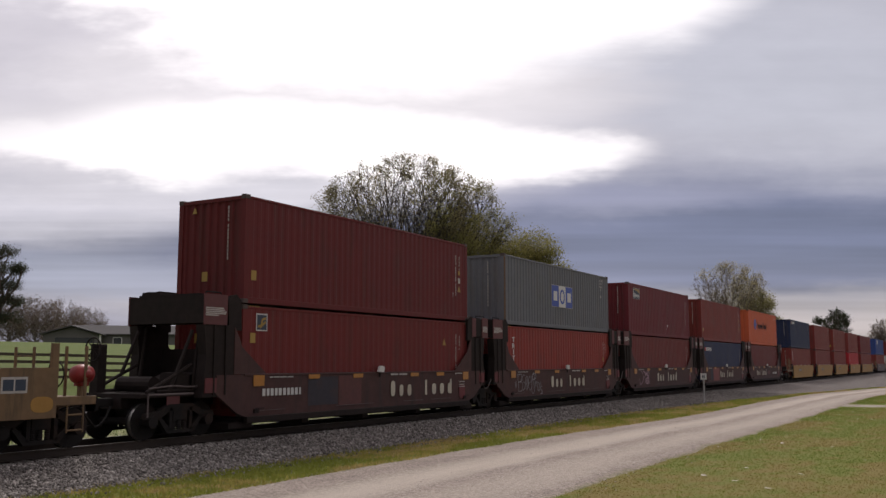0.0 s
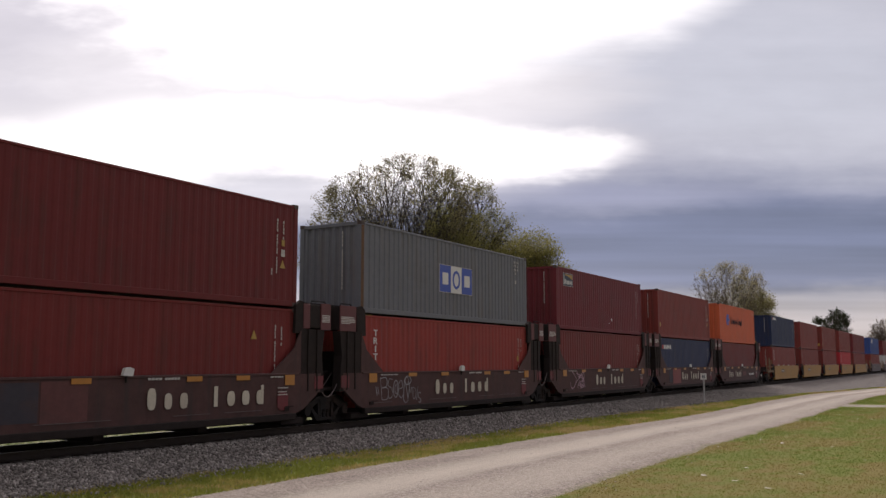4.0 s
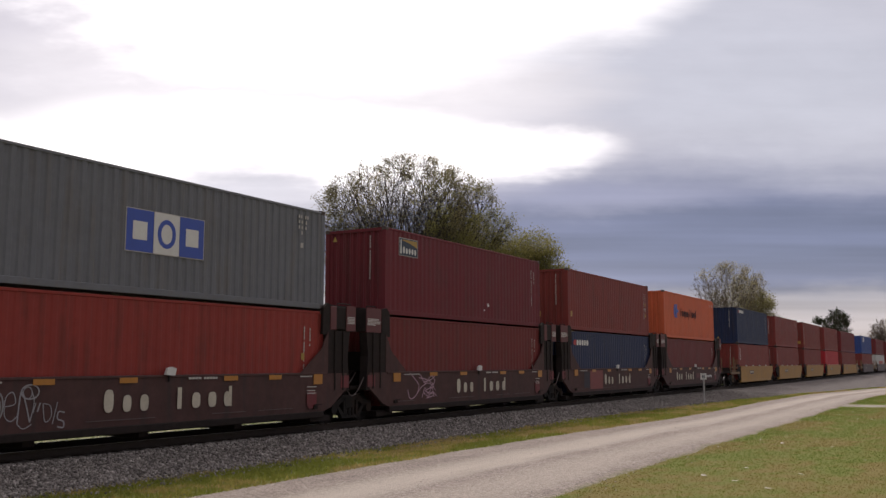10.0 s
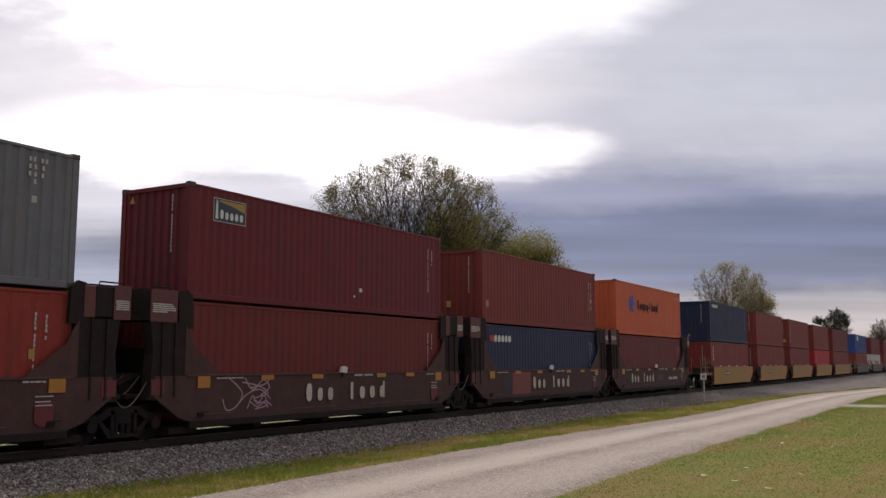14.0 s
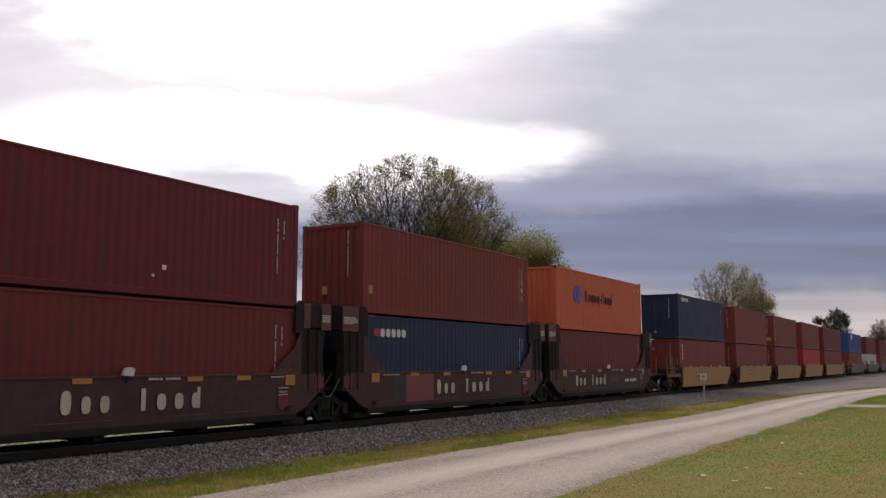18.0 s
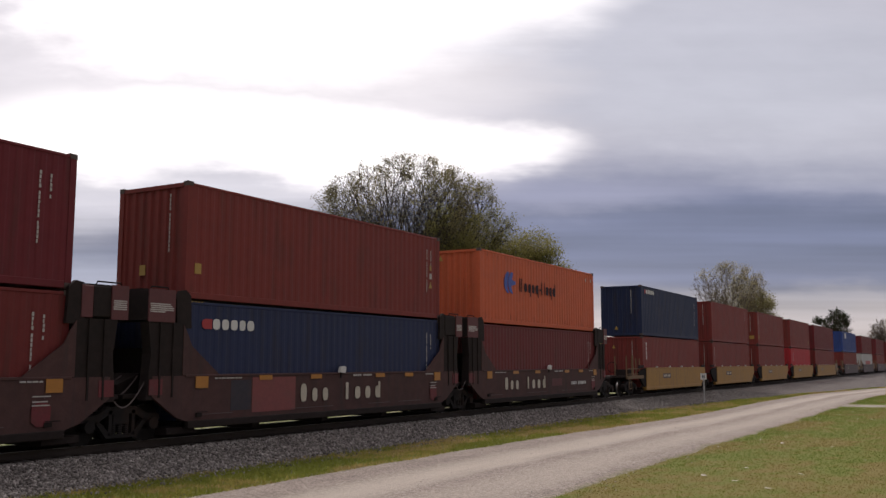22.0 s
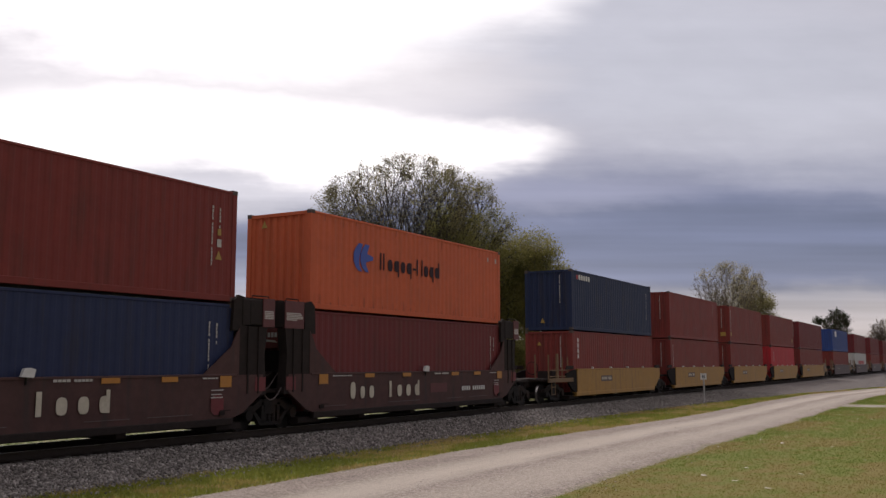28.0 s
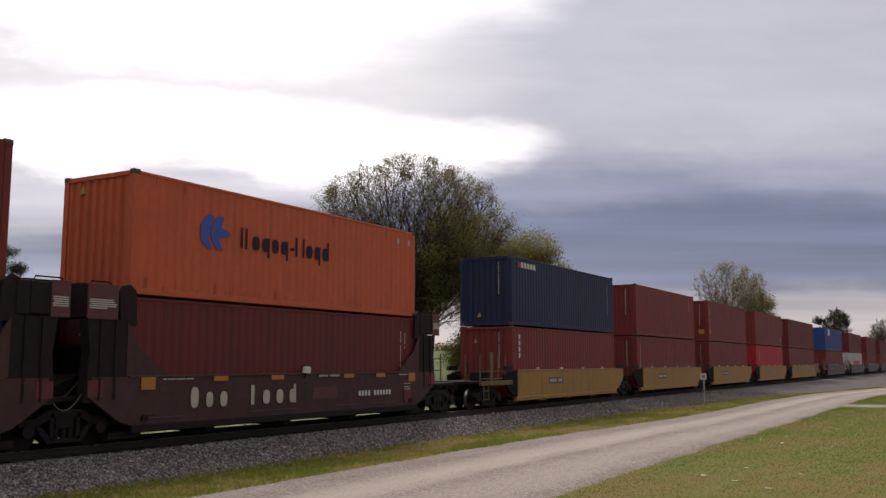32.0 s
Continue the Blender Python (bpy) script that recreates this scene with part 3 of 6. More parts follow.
def fallen_leaves():
    """A few pale fallen leaves and scraps on the lawn."""
    rng = np.random.default_rng(11)
    v = []
    for k in range(70):
        x, y = lawn_area(rng)
        if x is None:
            continue
        z, a, r = ground_height(x, y) + .035, rng.random() * 6.28, .03 + .03 * rng.random()
        for i in range(4):
            q = a + i * math.pi / 2
            v.append((x + r * math.cos(q) * (1.5 if i % 2 else 1), y + r * math.sin(q) * (1.5 if i % 2 else 1), z + .02 * rng.random()))
    tagged(new("fallen_leaves", quick_mesh("fallen_leaves", v, np.arange(len(v)), 4, surface("dry_leaf", (.55, .50, .42), rough=.8, grain=.3, scale=6.0, bump=0))), "few pale dry fallen leaves on the lawn", "leaves", kind="stuff")


fallen_leaves()

# ---- track ----
TIE = surface("creosoted_tie", (.045, .036, .030), rough=0.9, grain=0.3, scale=4.0, stain=(.11, .095, .08), stain_amount=0.5, per_object=0.25, bump=0.5)
RAIL_RUST = surface("rusty_rail", (.040, .028, .022), rough=0.8, grain=0.2, scale=4.0)
track = tagged(new("railway_track"), "standard gauge railway track with rusty rails on wooden ties", "railway track", kind="structure")
RAIL = [(-.068, -.172), (.068, -.172), (.068, -.160), (.012, -.145), (.009, -.045), (.036, -.035), (.036, -.004), (.030, 0.0), (-.030, 0.0), (-.036, -.004), (-.036, -.035), (-.009, -.045), (-.012, -.145), (-.068, -.160)]
for side in (-1, 1):
    y = CENTRE_Y + side * 0.7535
    part("rail", Geo().loft([[(x, y + a, z) for a, z in RAIL] for x in (X0, X1)]), RAIL_RUST, track)
    part("rail_head", Geo().box(X0, X1, y - .026, y + .026, .0005, .003), TREAD, track, "bright worn running surface")
tie_me = Geo().box(-.115, .115, -1.3, 1.3, -.36, -.176, .012).mesh("tie", TIE)
for k in range(260):
    part("tie", tie_me, None, track, at=pose(4 + k * 0.53, CENTRE_Y + 0.03 * noise.noise((k * 3.1, 0, 0)), 0.006 * noise.noise((k * 1.7, 4, 0)), 0, 0, 0.6 * noise.noise((k, 7, 0))))
# ---- containers ----
CL, CW, CH = 12.19, 2.438, 2.896
CAST = surface("corner_casting", (.07, .05, .045), rough=0.7, grain=0.3, scale=6.0, stain=RUST, stain_amount=0.4)


def corrugated(length, pitch, depth, margin):
    """Trapezoid profile from 0 to length: places along and depths inward."""
    pts = [(0.0, 0.0), (margin, 0.0)]
    n = int((length - 2 * margin) / pitch)
    p = (length - 2 * margin) / n
    for i in range(n):
        a = margin + i * p
        pts += [(a + p * .25, 0.0), (a + p * .40, depth), (a + p * .75, depth), (a + p * .90, 0.0)]
    pts += [(length, 0.0)]
    return pts


def wall_panel(along, z0, z1, place):
    """A ribbed sheet wall; place(s, d) gives x, y for the way along and the depth inward."""
    g = Geo()
    n = len(along)
    v = [(*place(s, d), z) for z in (z0, z1) for s, d in along]
    g.add(v, [(i, i + 1, n + i + 1, n + i) for i in range(n - 1)])
    return g


END = corrugated(CW - .32, .25, .045, .08)


def container_meshes(mat, depth, CL=CL):
    """The meshes of one container colour, shared by all containers of that colour."""
    hw = CW / 2
    SIDE = corrugated(CL - .32, .278, depth, .10)
    k = {}
    k["side_near"] = wall_panel(SIDE, .15, CH - .09, lambda s, d: (.16 + s, -hw + .012 + d)).mesh("side_wall", mat)
    k["side_far"] = wall_panel(SIDE, .15, CH - .09, lambda s, d: (.16 + s, hw - .012 - d)).mesh("side_wall", mat)
    k["front"] = wall_panel(END, .15, CH - .13, lambda s, d: (.03 + d, -hw + .16 + s)).mesh("front_wall", mat)
    door = Geo()
    door.box(CL - .075, CL - .03, -hw + .16, -.008, .16, CH - .13).box(CL - .075, CL - .03, .008, hw - .16, .16, CH - .13)
    k["door"] = door.mesh("door", mat)
    g = Geo()
    g.loft([[(x, y, z) for x, y in ((0, 0), (.16, 0), (.16, .03), (.05, .05), (.04, .16), (0, .16))] for z in (.118, CH - .118)])
    k["post"] = g.mesh("corner_post", mat)
    k["top_rail"] = Geo().box(.17, CL - .17, 0, .06, CH - .105, CH - .034, .01).mesh("top_rail", mat)
    k["bottom_rail"] = Geo().box(.17, CL - .17, 0, .05, .004, .16, .012).mesh("bottom_rail", mat)
    k["end_beam"] = Geo().box(0, .06, -hw + .155, hw - .155, CH - .135, CH - .034, .008).mesh("header", mat)
    k["end_sill"] = Geo().box(0, .06, -hw + .17, hw - .17, .004, .155, .008).mesh("end_sill", mat)
    roof = Geo()
    rp = corrugated(CL - .34, .30, .02, .05)
    n = len(rp)
    roof.add([(.17 + s, y, CH - .045 - d) for y in (-hw + .06, hw - .06) for s, d in rp], [(i, i + 1, n + i + 1, n + i) for i in range(n - 1)])
    k["roof"] = roof.mesh("roof", mat)
    k["floor"] = Geo().box(.06, CL - .06, -hw + .05, hw - .05, .10, .15).mesh("floor", mat)
    return k


_cast = Geo()
_cast.box(0, .178, 0, .162, 0, .118, .012)
CAST_ME = _cast.mesh("corner_casting", CAST)
CACHE = {}
MOVERS = []          # (thing, x at 16 s, y, z)


def bars(g, x, z, widths, h, y, gap=.3, vertical=False):
    """A row of plain bars in place of writing. widths: relative; from x to the right, or from z down."""
    for w in widths:
        if w > 0:
            if vertical:
                g.box(x, x + h, y, y + .004, z - w, z)
            else:
                g.box(x, x + w, y, y + .004, z, z + h)
        if vertical:
            z -= abs(w) * (1 + gap)
        else:
            x += abs(w) * (1 + gap)
    return g


def container(mat_key, label, x, level, marks=(), CL=CL):
    """One high box, 40 feet long unless told. marks: functions that add its markings; level 0 in the well, 1 on top."""
    if (mat_key, CL) not in CACHE:
        CACHE[mat_key, CL] = container_meshes(PAINT[mat_key], .030 if mat_key == "grey" else .011, CL)
    k = CACHE[mat_key, CL]
    hw = CW / 2
    box = new("shipping_container")
    tagged(box, label, "container", "containers on the train")
    part("side_wall", k["side_near"], None, box)
    part("side_wall", k["side_far"], None, box)
    part("front_wall", k["front"], None, box)
    part("door", k["door"], None, box)
    part("roof", k["roof"], None, box)
    part("floor", k["floor"], None, box)
    for sx, sy in ((1, 1), (-1, 1), (1, -1), (-1, -1)):
        m = Matrix.Translation((0 if sx > 0 else CL, -hw if sy > 0 else hw, 0)) @ pose(0, 0, 0, 0, 0, {(1, 1): 0, (-1, 1): 90, (-1, -1): 180, (1, -1): -90}[(sx, sy)])
        part("corner_post", k["post"], None, box, at=m)
        for z in (0.0, CH - .118):
            flip = Matrix.Translation((-.006 if sx > 0 else CL + .006 - .178, -hw - .006 if sy > 0 else hw + .006 - .162, z))
            part("corner_casting", CAST_ME, None, box, at=flip)
    for y in (-hw, hw - .06):
        part("top_rail", k["top_rail"], None, box, at=Matrix.Translation((0, y, 0)))
    for y in (-hw, hw - .05):
        part("bottom_rail", k["bottom_rail"], None, box, at=Matrix.Translation((0, y, 0)))
    for xx in (0, CL - .06):
        part("end_beam", k["end_beam"], None, box, at=Matrix.Translation((xx, 0, 0)))
        part("end_sill", k["end_sill"], None, box, at=Matrix.Translation((xx, 0, 0)))
    for f in marks:
        f(box)
    MOVERS.append((box, x, CENTRE_Y, .42 + level * (CH + .037)))
    return box


NEAR = -CW / 2 + .004      # just proud of the near side wall


def column_marks(x, z, n=10, size=.07, material=None):
    """A thin upright run of small code bars on the side wall, near its far end."""
    def f(box):
        g = Geo()
        r = random.Random(int(x * 100 + z * 10))
        zz = z
        for i in range(n):
            w = size * (.45 + .3 * r.random())
            g.box(x, x + w, NEAR - .003, NEAR, zz - size * 1.1, zz)
            zz -= size * (1.35 if i not in (3, 9) else 2.2)
        tagged(part("code_strip", g, material or CODE, box, "small white upright code marks"), kind="stuff")
    return f


def front_code(y=-.62, z0=2.62, n=13, size=.075):
    """The upright code on the front wall."""
    def f(box):
        g = Geo()
        for i in range(n):
            z = z0 - i * size * 1.45 - (.06 if i > 3 else 0)
            g.box(.012, .022, y, y + .036, z - size * 1.15, z)
        tagged(part("code_strip", g, CODE, box, "small white upright code marks on the front"), kind="stuff")
    return f


def label_plate(x, z, w, h, material, name="label_plate", text=""):
    def f(box):
        part(name, Geo().box(x, x + w, NEAR - .004, NEAR, z, z + h), material, box, text)
    return f


def triangle_mark(x, z, s, front=False, y=0.0):
    def f(box):
        g = Geo()
        if front:
            g.plate_yz([(y, z), (y + s, z), (y + s / 2, z + s)], .012, .022)
        else:
            g.plate_xz([(x, z), (x + s, z), (x + s / 2, z + s)], NEAR - .004, NEAR)
        part("warning_triangle", g, YELLOW, box, "yellow warning triangle")
    return f


def front_label(y, z, w, h):
    def f(box):
        part("label_plate", Geo().box(.008, .02, y, y + w, z, z + h), YELLOW, box, "yellow front label")
    return f


def blocks_logo(cells, material, name, text):
    """Flat shapes (x, z, w, h) on the side wall."""
    def f(box):
        for i, (x, z, w, h) in enumerate(cells):
            part(name, Geo().box(x, x + w, NEAR - .006 - .001 * (i % 2), NEAR - .002, z, z + h), material, box, text)
    return f


def end_marks(box):
    """Clutter of small yellow and white marks by the upper edge near the corner."""
    g = Geo()
    for i in range(4):
        g.plate_xz([(.22 + i * .11, CH - .05), (.27 + i * .11, CH - .05), (.30 + i * .11, CH - .02), (.25 + i * .11, CH - .02)], -CW / 2 - .004, -CW / 2)
    tagged(part("height_stripes", g, YELLOW, box, "short yellow height warning stripes"), kind="stuff")


# ---- well cars ----
HALF = 1.34            # half width over the side sills


def strokes(g, paths, w, y):
    """Flat painted lines along smooth paths of (x, z)."""
    for p in paths:
        fine = []
        for i in range(len(p) - 1):
            a, b, c, d = p[max(i - 1, 0)], p[i], p[i + 1], p[min(i + 2, len(p) - 1)]
            for k in range(4):
                t = k / 4
                fine.append(tuple(.5 * (2 * b[j] + (c[j] - a[j]) * t + (2 * a[j] - 5 * b[j] + 4 * c[j] - d[j]) * t * t + (3 * b[j] - a[j] - 3 * c[j] + d[j]) * t ** 3) for j in (0, 1)))
        fine.append(p[-1])
        rings = []
        for i, (px, pz) in enumerate(fine):
            (ax, az), (bx, bz) = fine[max(i - 1, 0)], fine[min(i + 1, len(fine) - 1)]
            n = math.hypot(bx - ax, bz - az) or 1
            ox, oz = -(bz - az) / n * w / 2, (bx - ax) / n * w / 2
            rings.append([(px + ox, y - .003, pz + oz), (px - ox, y - .003, pz - oz), (px - ox, y, pz - oz), (px + ox, y, pz + oz)])
        g.loft(rings)
    return g


def wheelset_mesh():
    g = Geo()
    for s in (-1, 1):
        y = s * .7535
        g.disc_y(0, 0, .42, y - .055, y + .055, 28)
        g.disc_y(0, 0, .447, y - s * .055 - .014, y - s * .055 + .014, 28)
        g.disc_y(0, 0, .15, y - .09, y + .09, 14)
        for k in range(5):
            a = k * 2 * math.pi / 5
            g.disc_y(.27 * math.cos(a), .27 * math.sin(a), .045, y - .06, y + .06, 8)
    g.disc_y(0, 0, .085, -1.02, 1.02, 12)
    me = g.mesh("wheelset", STEEL)
    me.materials.append(TREAD)
    for f in me.polygons:
        if math.hypot(f.center.x, f.center.z) > .40 and abs(f.normal.y) < .3 and abs(abs(f.center.y) - .7535) < .03:
            f.material_index = 1
    return me


WHEELSET = wheelset_mesh()
FRAME_ME = {}


def truck_parts(parent, x, wide=1.78):
    """A two-axle freight truck: side frames, bolster, springs, wheelsets."""
    half = wide / 2
    tr = part("truck", Geo().box(-.22, .22, -1.05, 1.05, .42, .70, .03), STEEL, parent, "dark cast steel freight truck", at=Matrix.Translation((x, 0, 0)))
    for s in (-1, 1):
        g = Geo()
        y0, y1 = s * 1.0 - .07, s * 1.0 + .07
        g.plate_xz([(-half - .22, .50), (-half - .18, .62), (-half + .18, .66), (-.38, .82), (.38, .82), (half - .18, .66), (half + .18, .62), (half + .22, .50), (half - .2, .47), (.36, .66), (-.36, .66), (-half + .2, .47)], y0, y1)
        g.plate_xz([(-half + .16, .52), (-half + .30, .50), (-.30, .22), (.30, .22), (half - .30, .50), (half - .16, .52), (.42, .14), (-.42, .14)], y0, y1)
        for k in (-.36, .28):
            g.box(k, k + .09, y0, y1, .20, .74)
        part("side_frame", g, STEEL, tr)
        for k in (-.18, 0, .18):
            rings = [[(k + q * math.cos(i * math.pi / 4), s * 1.0 + q * .7 * math.sin(i * math.pi / 4), z) for i in range(8)] for z, q in ((.22 + j * .023, .078 if j % 2 else .058) for j in range(13))]
            part("spring", Geo().loft(rings), STEEL, tr)
        for k in (-half, half):
            part("bearing", Geo().disc_y(k, .42, .14, s * 1.0 - .12, s * 1.0 + .12, 14), STEEL, tr)
    for k in (-half, half):
        w = part("wheelset", WHEELSET, None, tr, "steel wheelset with worn treads", at=pose(k, 0, .42))
        WHEELS.append((w, k))
    return tr


WHEELS = []


def coupler(parent, x, way):
    """Knuckle coupler with draft gear, air hose and uncoupling lever."""
    g = Geo()
    a, b = sorted((x, x + way * .95))
    g.box(a, b, -.10, .10, .78, .98, .02)
    c = x + way * .95
    g.plate_xz([(c - .16, .70), (c + .16, .70), (c + .2, .88), (c + .1, 1.06), (c - .1, 1.06), (c - .2, .88)], -.17, .17)
    part("coupler", g, STEEL, parent)
    hose = Geo().tube([(x + way * .5, -.35, .80), (x + way * .65, -.40, .55), (x + way * .85, -.38, .36), (x + way * 1.1, -.30, .38), (x + way * 1.3, -.22, .55)], .028, 6)
    part("air_hose", hose, STEEL, parent)


def bulkhead(parent, x, way, red_bracket=True):
    """Tall end frame of the dark cars: a box beam across two columns, with raking gussets. way: -1 at the left end, 1 at the right."""
    for s in (-1, 1):
        y0, y1 = sorted((s * (HALF - .015), s * (HALF - .30)))
        g = Geo()
        xs = (lambda a: x + way * a)
        g.plate_xz([(xs(.10), .95), (xs(1.18), .95), (xs(1.08), 2.0), (xs(1.18), 2.74), (xs(.10), 2.74)], y0, y1)
        part("column", g, CAR_DARK, parent)
        g = Geo()
        g.plate_xz([(xs(-1.15), 1.50), (xs(.10), 1.50), (xs(.10), 2.70), (xs(-.06), 2.45), (xs(-.18), 2.20)], s * (HALF - .02) - .02, s * (HALF - .02) + .02)
        part("gusset", g, CAR_BROWN, parent)
        g = Geo().plate_xz([(xs(-.16), 2.62), (xs(.30), 2.62), (xs(.34), 3.30), (xs(.26), 3.50), (xs(.05), 3.54), (xs(-.12), 3.40)], *sorted((s * (HALF - .02), s * (HALF - .11))))
        part("corner_guide", g, CAR_DARK, parent)
        for a in (.40, .80):
            part("stiffener", Geo().plate_xz([(xs(a), 1.0), (xs(a + .05), 1.0), (xs(a + .05), 2.74), (xs(a), 2.74)], *sorted((s * (HALF + .02), s * (HALF - .02)))), CAR_DARK, parent)
        part("end_patch", Geo().box(*sorted((xs(.72), xs(1.12))), s * (HALF + .004) - .006, s * (HALF + .004) + .006, 1.06, 1.42), END_RED, parent, "faded red end patch")
    w0, w1 = sorted((x + way * .22, x + way * .30))
    part("end_wall", Geo().box(w0, w1, -HALF + .30, HALF - .30, .95, 2.15), CAR_DARK, parent, "dark end wall plate")
    w0, w1 = sorted((x + way * .30, x + way * 1.35))
    part("connector_housing", Geo().plate_xz([(w0, .75), (w1, .75), (w1, 1.30), (x + way * .7, 1.55), (w0, 1.55)] if way > 0 else [(w0, .75), (w1, .75), (w1, 1.55), (x + way * .7, 1.55), (w0, 1.30)], -.55, .55), CAR_DARK, parent)
    b0, b1 = sorted((x + way * .42, x + way * 1.20))
    if way > 0:
        b0, b1 = x + .52, x + 1.42
        for s in (-1, 1):
            part("bracket", Geo().box(x + .20, x + .49, *sorted((s * (HALF - .005), s * (HALF - .10))), 2.76, 3.46, .015), CAR_RED if red_bracket else CAR_DARK, parent, "faded maroon end bracket" if red_bracket else "dark end bracket")
    beam = Geo()
    beam.box(b0, b1, -HALF + .02, HALF - .02, 2.78, 3.46, .02)
    beam.box(b0 + .05, b1 - .05, -HALF + .3, HALF - .3, 3.46, 3.52)
    bo = part("cross_beam", beam, CAR_DARK, parent)
    for s in (-1, 1):
        p = part("end_plate", Geo().box((b0 + .47 if way > 0 else b0) - .015, b1 + .015, s * (HALF - .005) - .015, s * (HALF - .005) + .015, 2.74, 3.50), CAR_RED, bo, "faded maroon end plate")
        if s < 0:
            g = Geo()
            for r, (w0, w1) in enumerate(((0, .62), (.0, .66), (.02, .72), (0, .70), (.0, .45))):
                t0 = b0 + (.47 if way > 0 else 0) + .03
                g.box(t0 + w0, min(t0 + w1, b1 - .03), -HALF - .013, -HALF - .009, 3.14 - r * .045, 3.17 - r * .045)
            tagged(part("notice", g, CODE, bo, "worn white lines of small print"), kind="stuff")
    for a in (.28, .62):
        part("lug", Geo().plate_yz([(a, 3.46), (a + .42, 3.46), (a + .36, 3.60), (a + .08, 3.62)], b0 + .1, b1 - .1), CAR_DARK, bo)
    hold = Geo()
    hold.tube([(b0 + .1, -HALF + .1, 3.48), (b0 + .14, -HALF + .1, 3.56), (b1 - .14, -HALF + .1, 3.56), (b1 - .1, -HALF + .1, 3.48)], .018, 6)
    part("grab_iron", hold, STEEL, bo)


def side_sill(parent, s, mat, style, start=None, CL=CL):
    """One side of the well: web, chords, ribs, steps."""
    g = Geo()
    y0, y1 = sorted((s * HALF, s * (HALF - .09)))
    bot = .40
    ends = -.12, CL + .12
    left = [(ends[0] - .9, 1.02), (ends[0] - .15, .52), (ends[0] + .25, bot)]
    if start is not None:
        left = [(start, bot)]
        # near-black plate fills the dark gap at the unit's end
        part("end_plate", Geo().plate_xz([(-1.0, 1.05), (-.3, .55), (start - .004, bot), (start - .004, 1.48), (-.2, 1.44), (-1.0, 1.30)], *sorted((s * (HALF - .03), s * (HALF - .12)))), END_BLACK, parent, "near-black end plate")
    g.plate_xz(left + [ (ends[1] - .25, bot), (ends[1] + .15, .52), (ends[1] + .9, 1.02), (ends[1] + .9, 1.49), (left[0][0], 1.49)], y0, y1)
    web = part("side_sill", g, mat, parent)
    c = Geo()
    y0, y1 = sorted((s * (HALF + .02), s * (HALF - .12)))
    c.box(max(ends[0] + .1, left[0][0]), ends[1] - .1, y0, y1, 1.45, 1.515, .012)
    part("top_chord", c, mat, web)
    c = Geo()
    y0, y1 = sorted((s * (HALF + .025), s * (HALF - .20)))
    c.box(.1, CL - .1, y0, y1, .240, .42, .02)
    part("bottom_chord", c, CAR_DARK if style == "dark" else mat, web)
    if style == "dark":
        for x in (.35, CL - .6):
            c = Geo().box(x, x + .18, *sorted((s * (HALF + .05), s * HALF)), .50, .60)
            c.tube([(x, s * (HALF + .07), .62), (x + .35, s * (HALF + .07), .62)], .012, 5)
            part("step", c, CAR_DARK, web)
        # pale grey strips paint in the light along the lower lip in places
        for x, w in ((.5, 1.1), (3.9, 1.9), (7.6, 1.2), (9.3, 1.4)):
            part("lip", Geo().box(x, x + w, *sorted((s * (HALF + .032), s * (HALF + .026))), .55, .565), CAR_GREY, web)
    return web


def well_floor(parent, mat, CL=CL):
    g = Geo()
    for k in range(7):
        x = .1 + k * (CL - .5) / 6
        g.box(x, x + .3, -HALF + .09, HALF - .09, .28, .372)
    g.box(0, CL, -.35, .35, .31, .365)
    part("well_floor", g, mat, parent)
    for x, w in ((-.4, .9), (2.55, .28), (5.5, .28), (8.6, .28), (CL - .5, .9)):
        part("floor_beam", Geo().box(x, x + w, -HALF + .15, HALF - .15, .11, .28, .02), mat, parent)


def deck(parent, x, way, length, mat):
    """Platform over a truck."""
    a, b = sorted((x, x + way * length))
    g = Geo().box(a, b, -1.0, 1.0, .98, 1.08, .015)
    g.box(a, b, -.35, .35, .72, .98)
    part("end_platform", g, mat, parent)


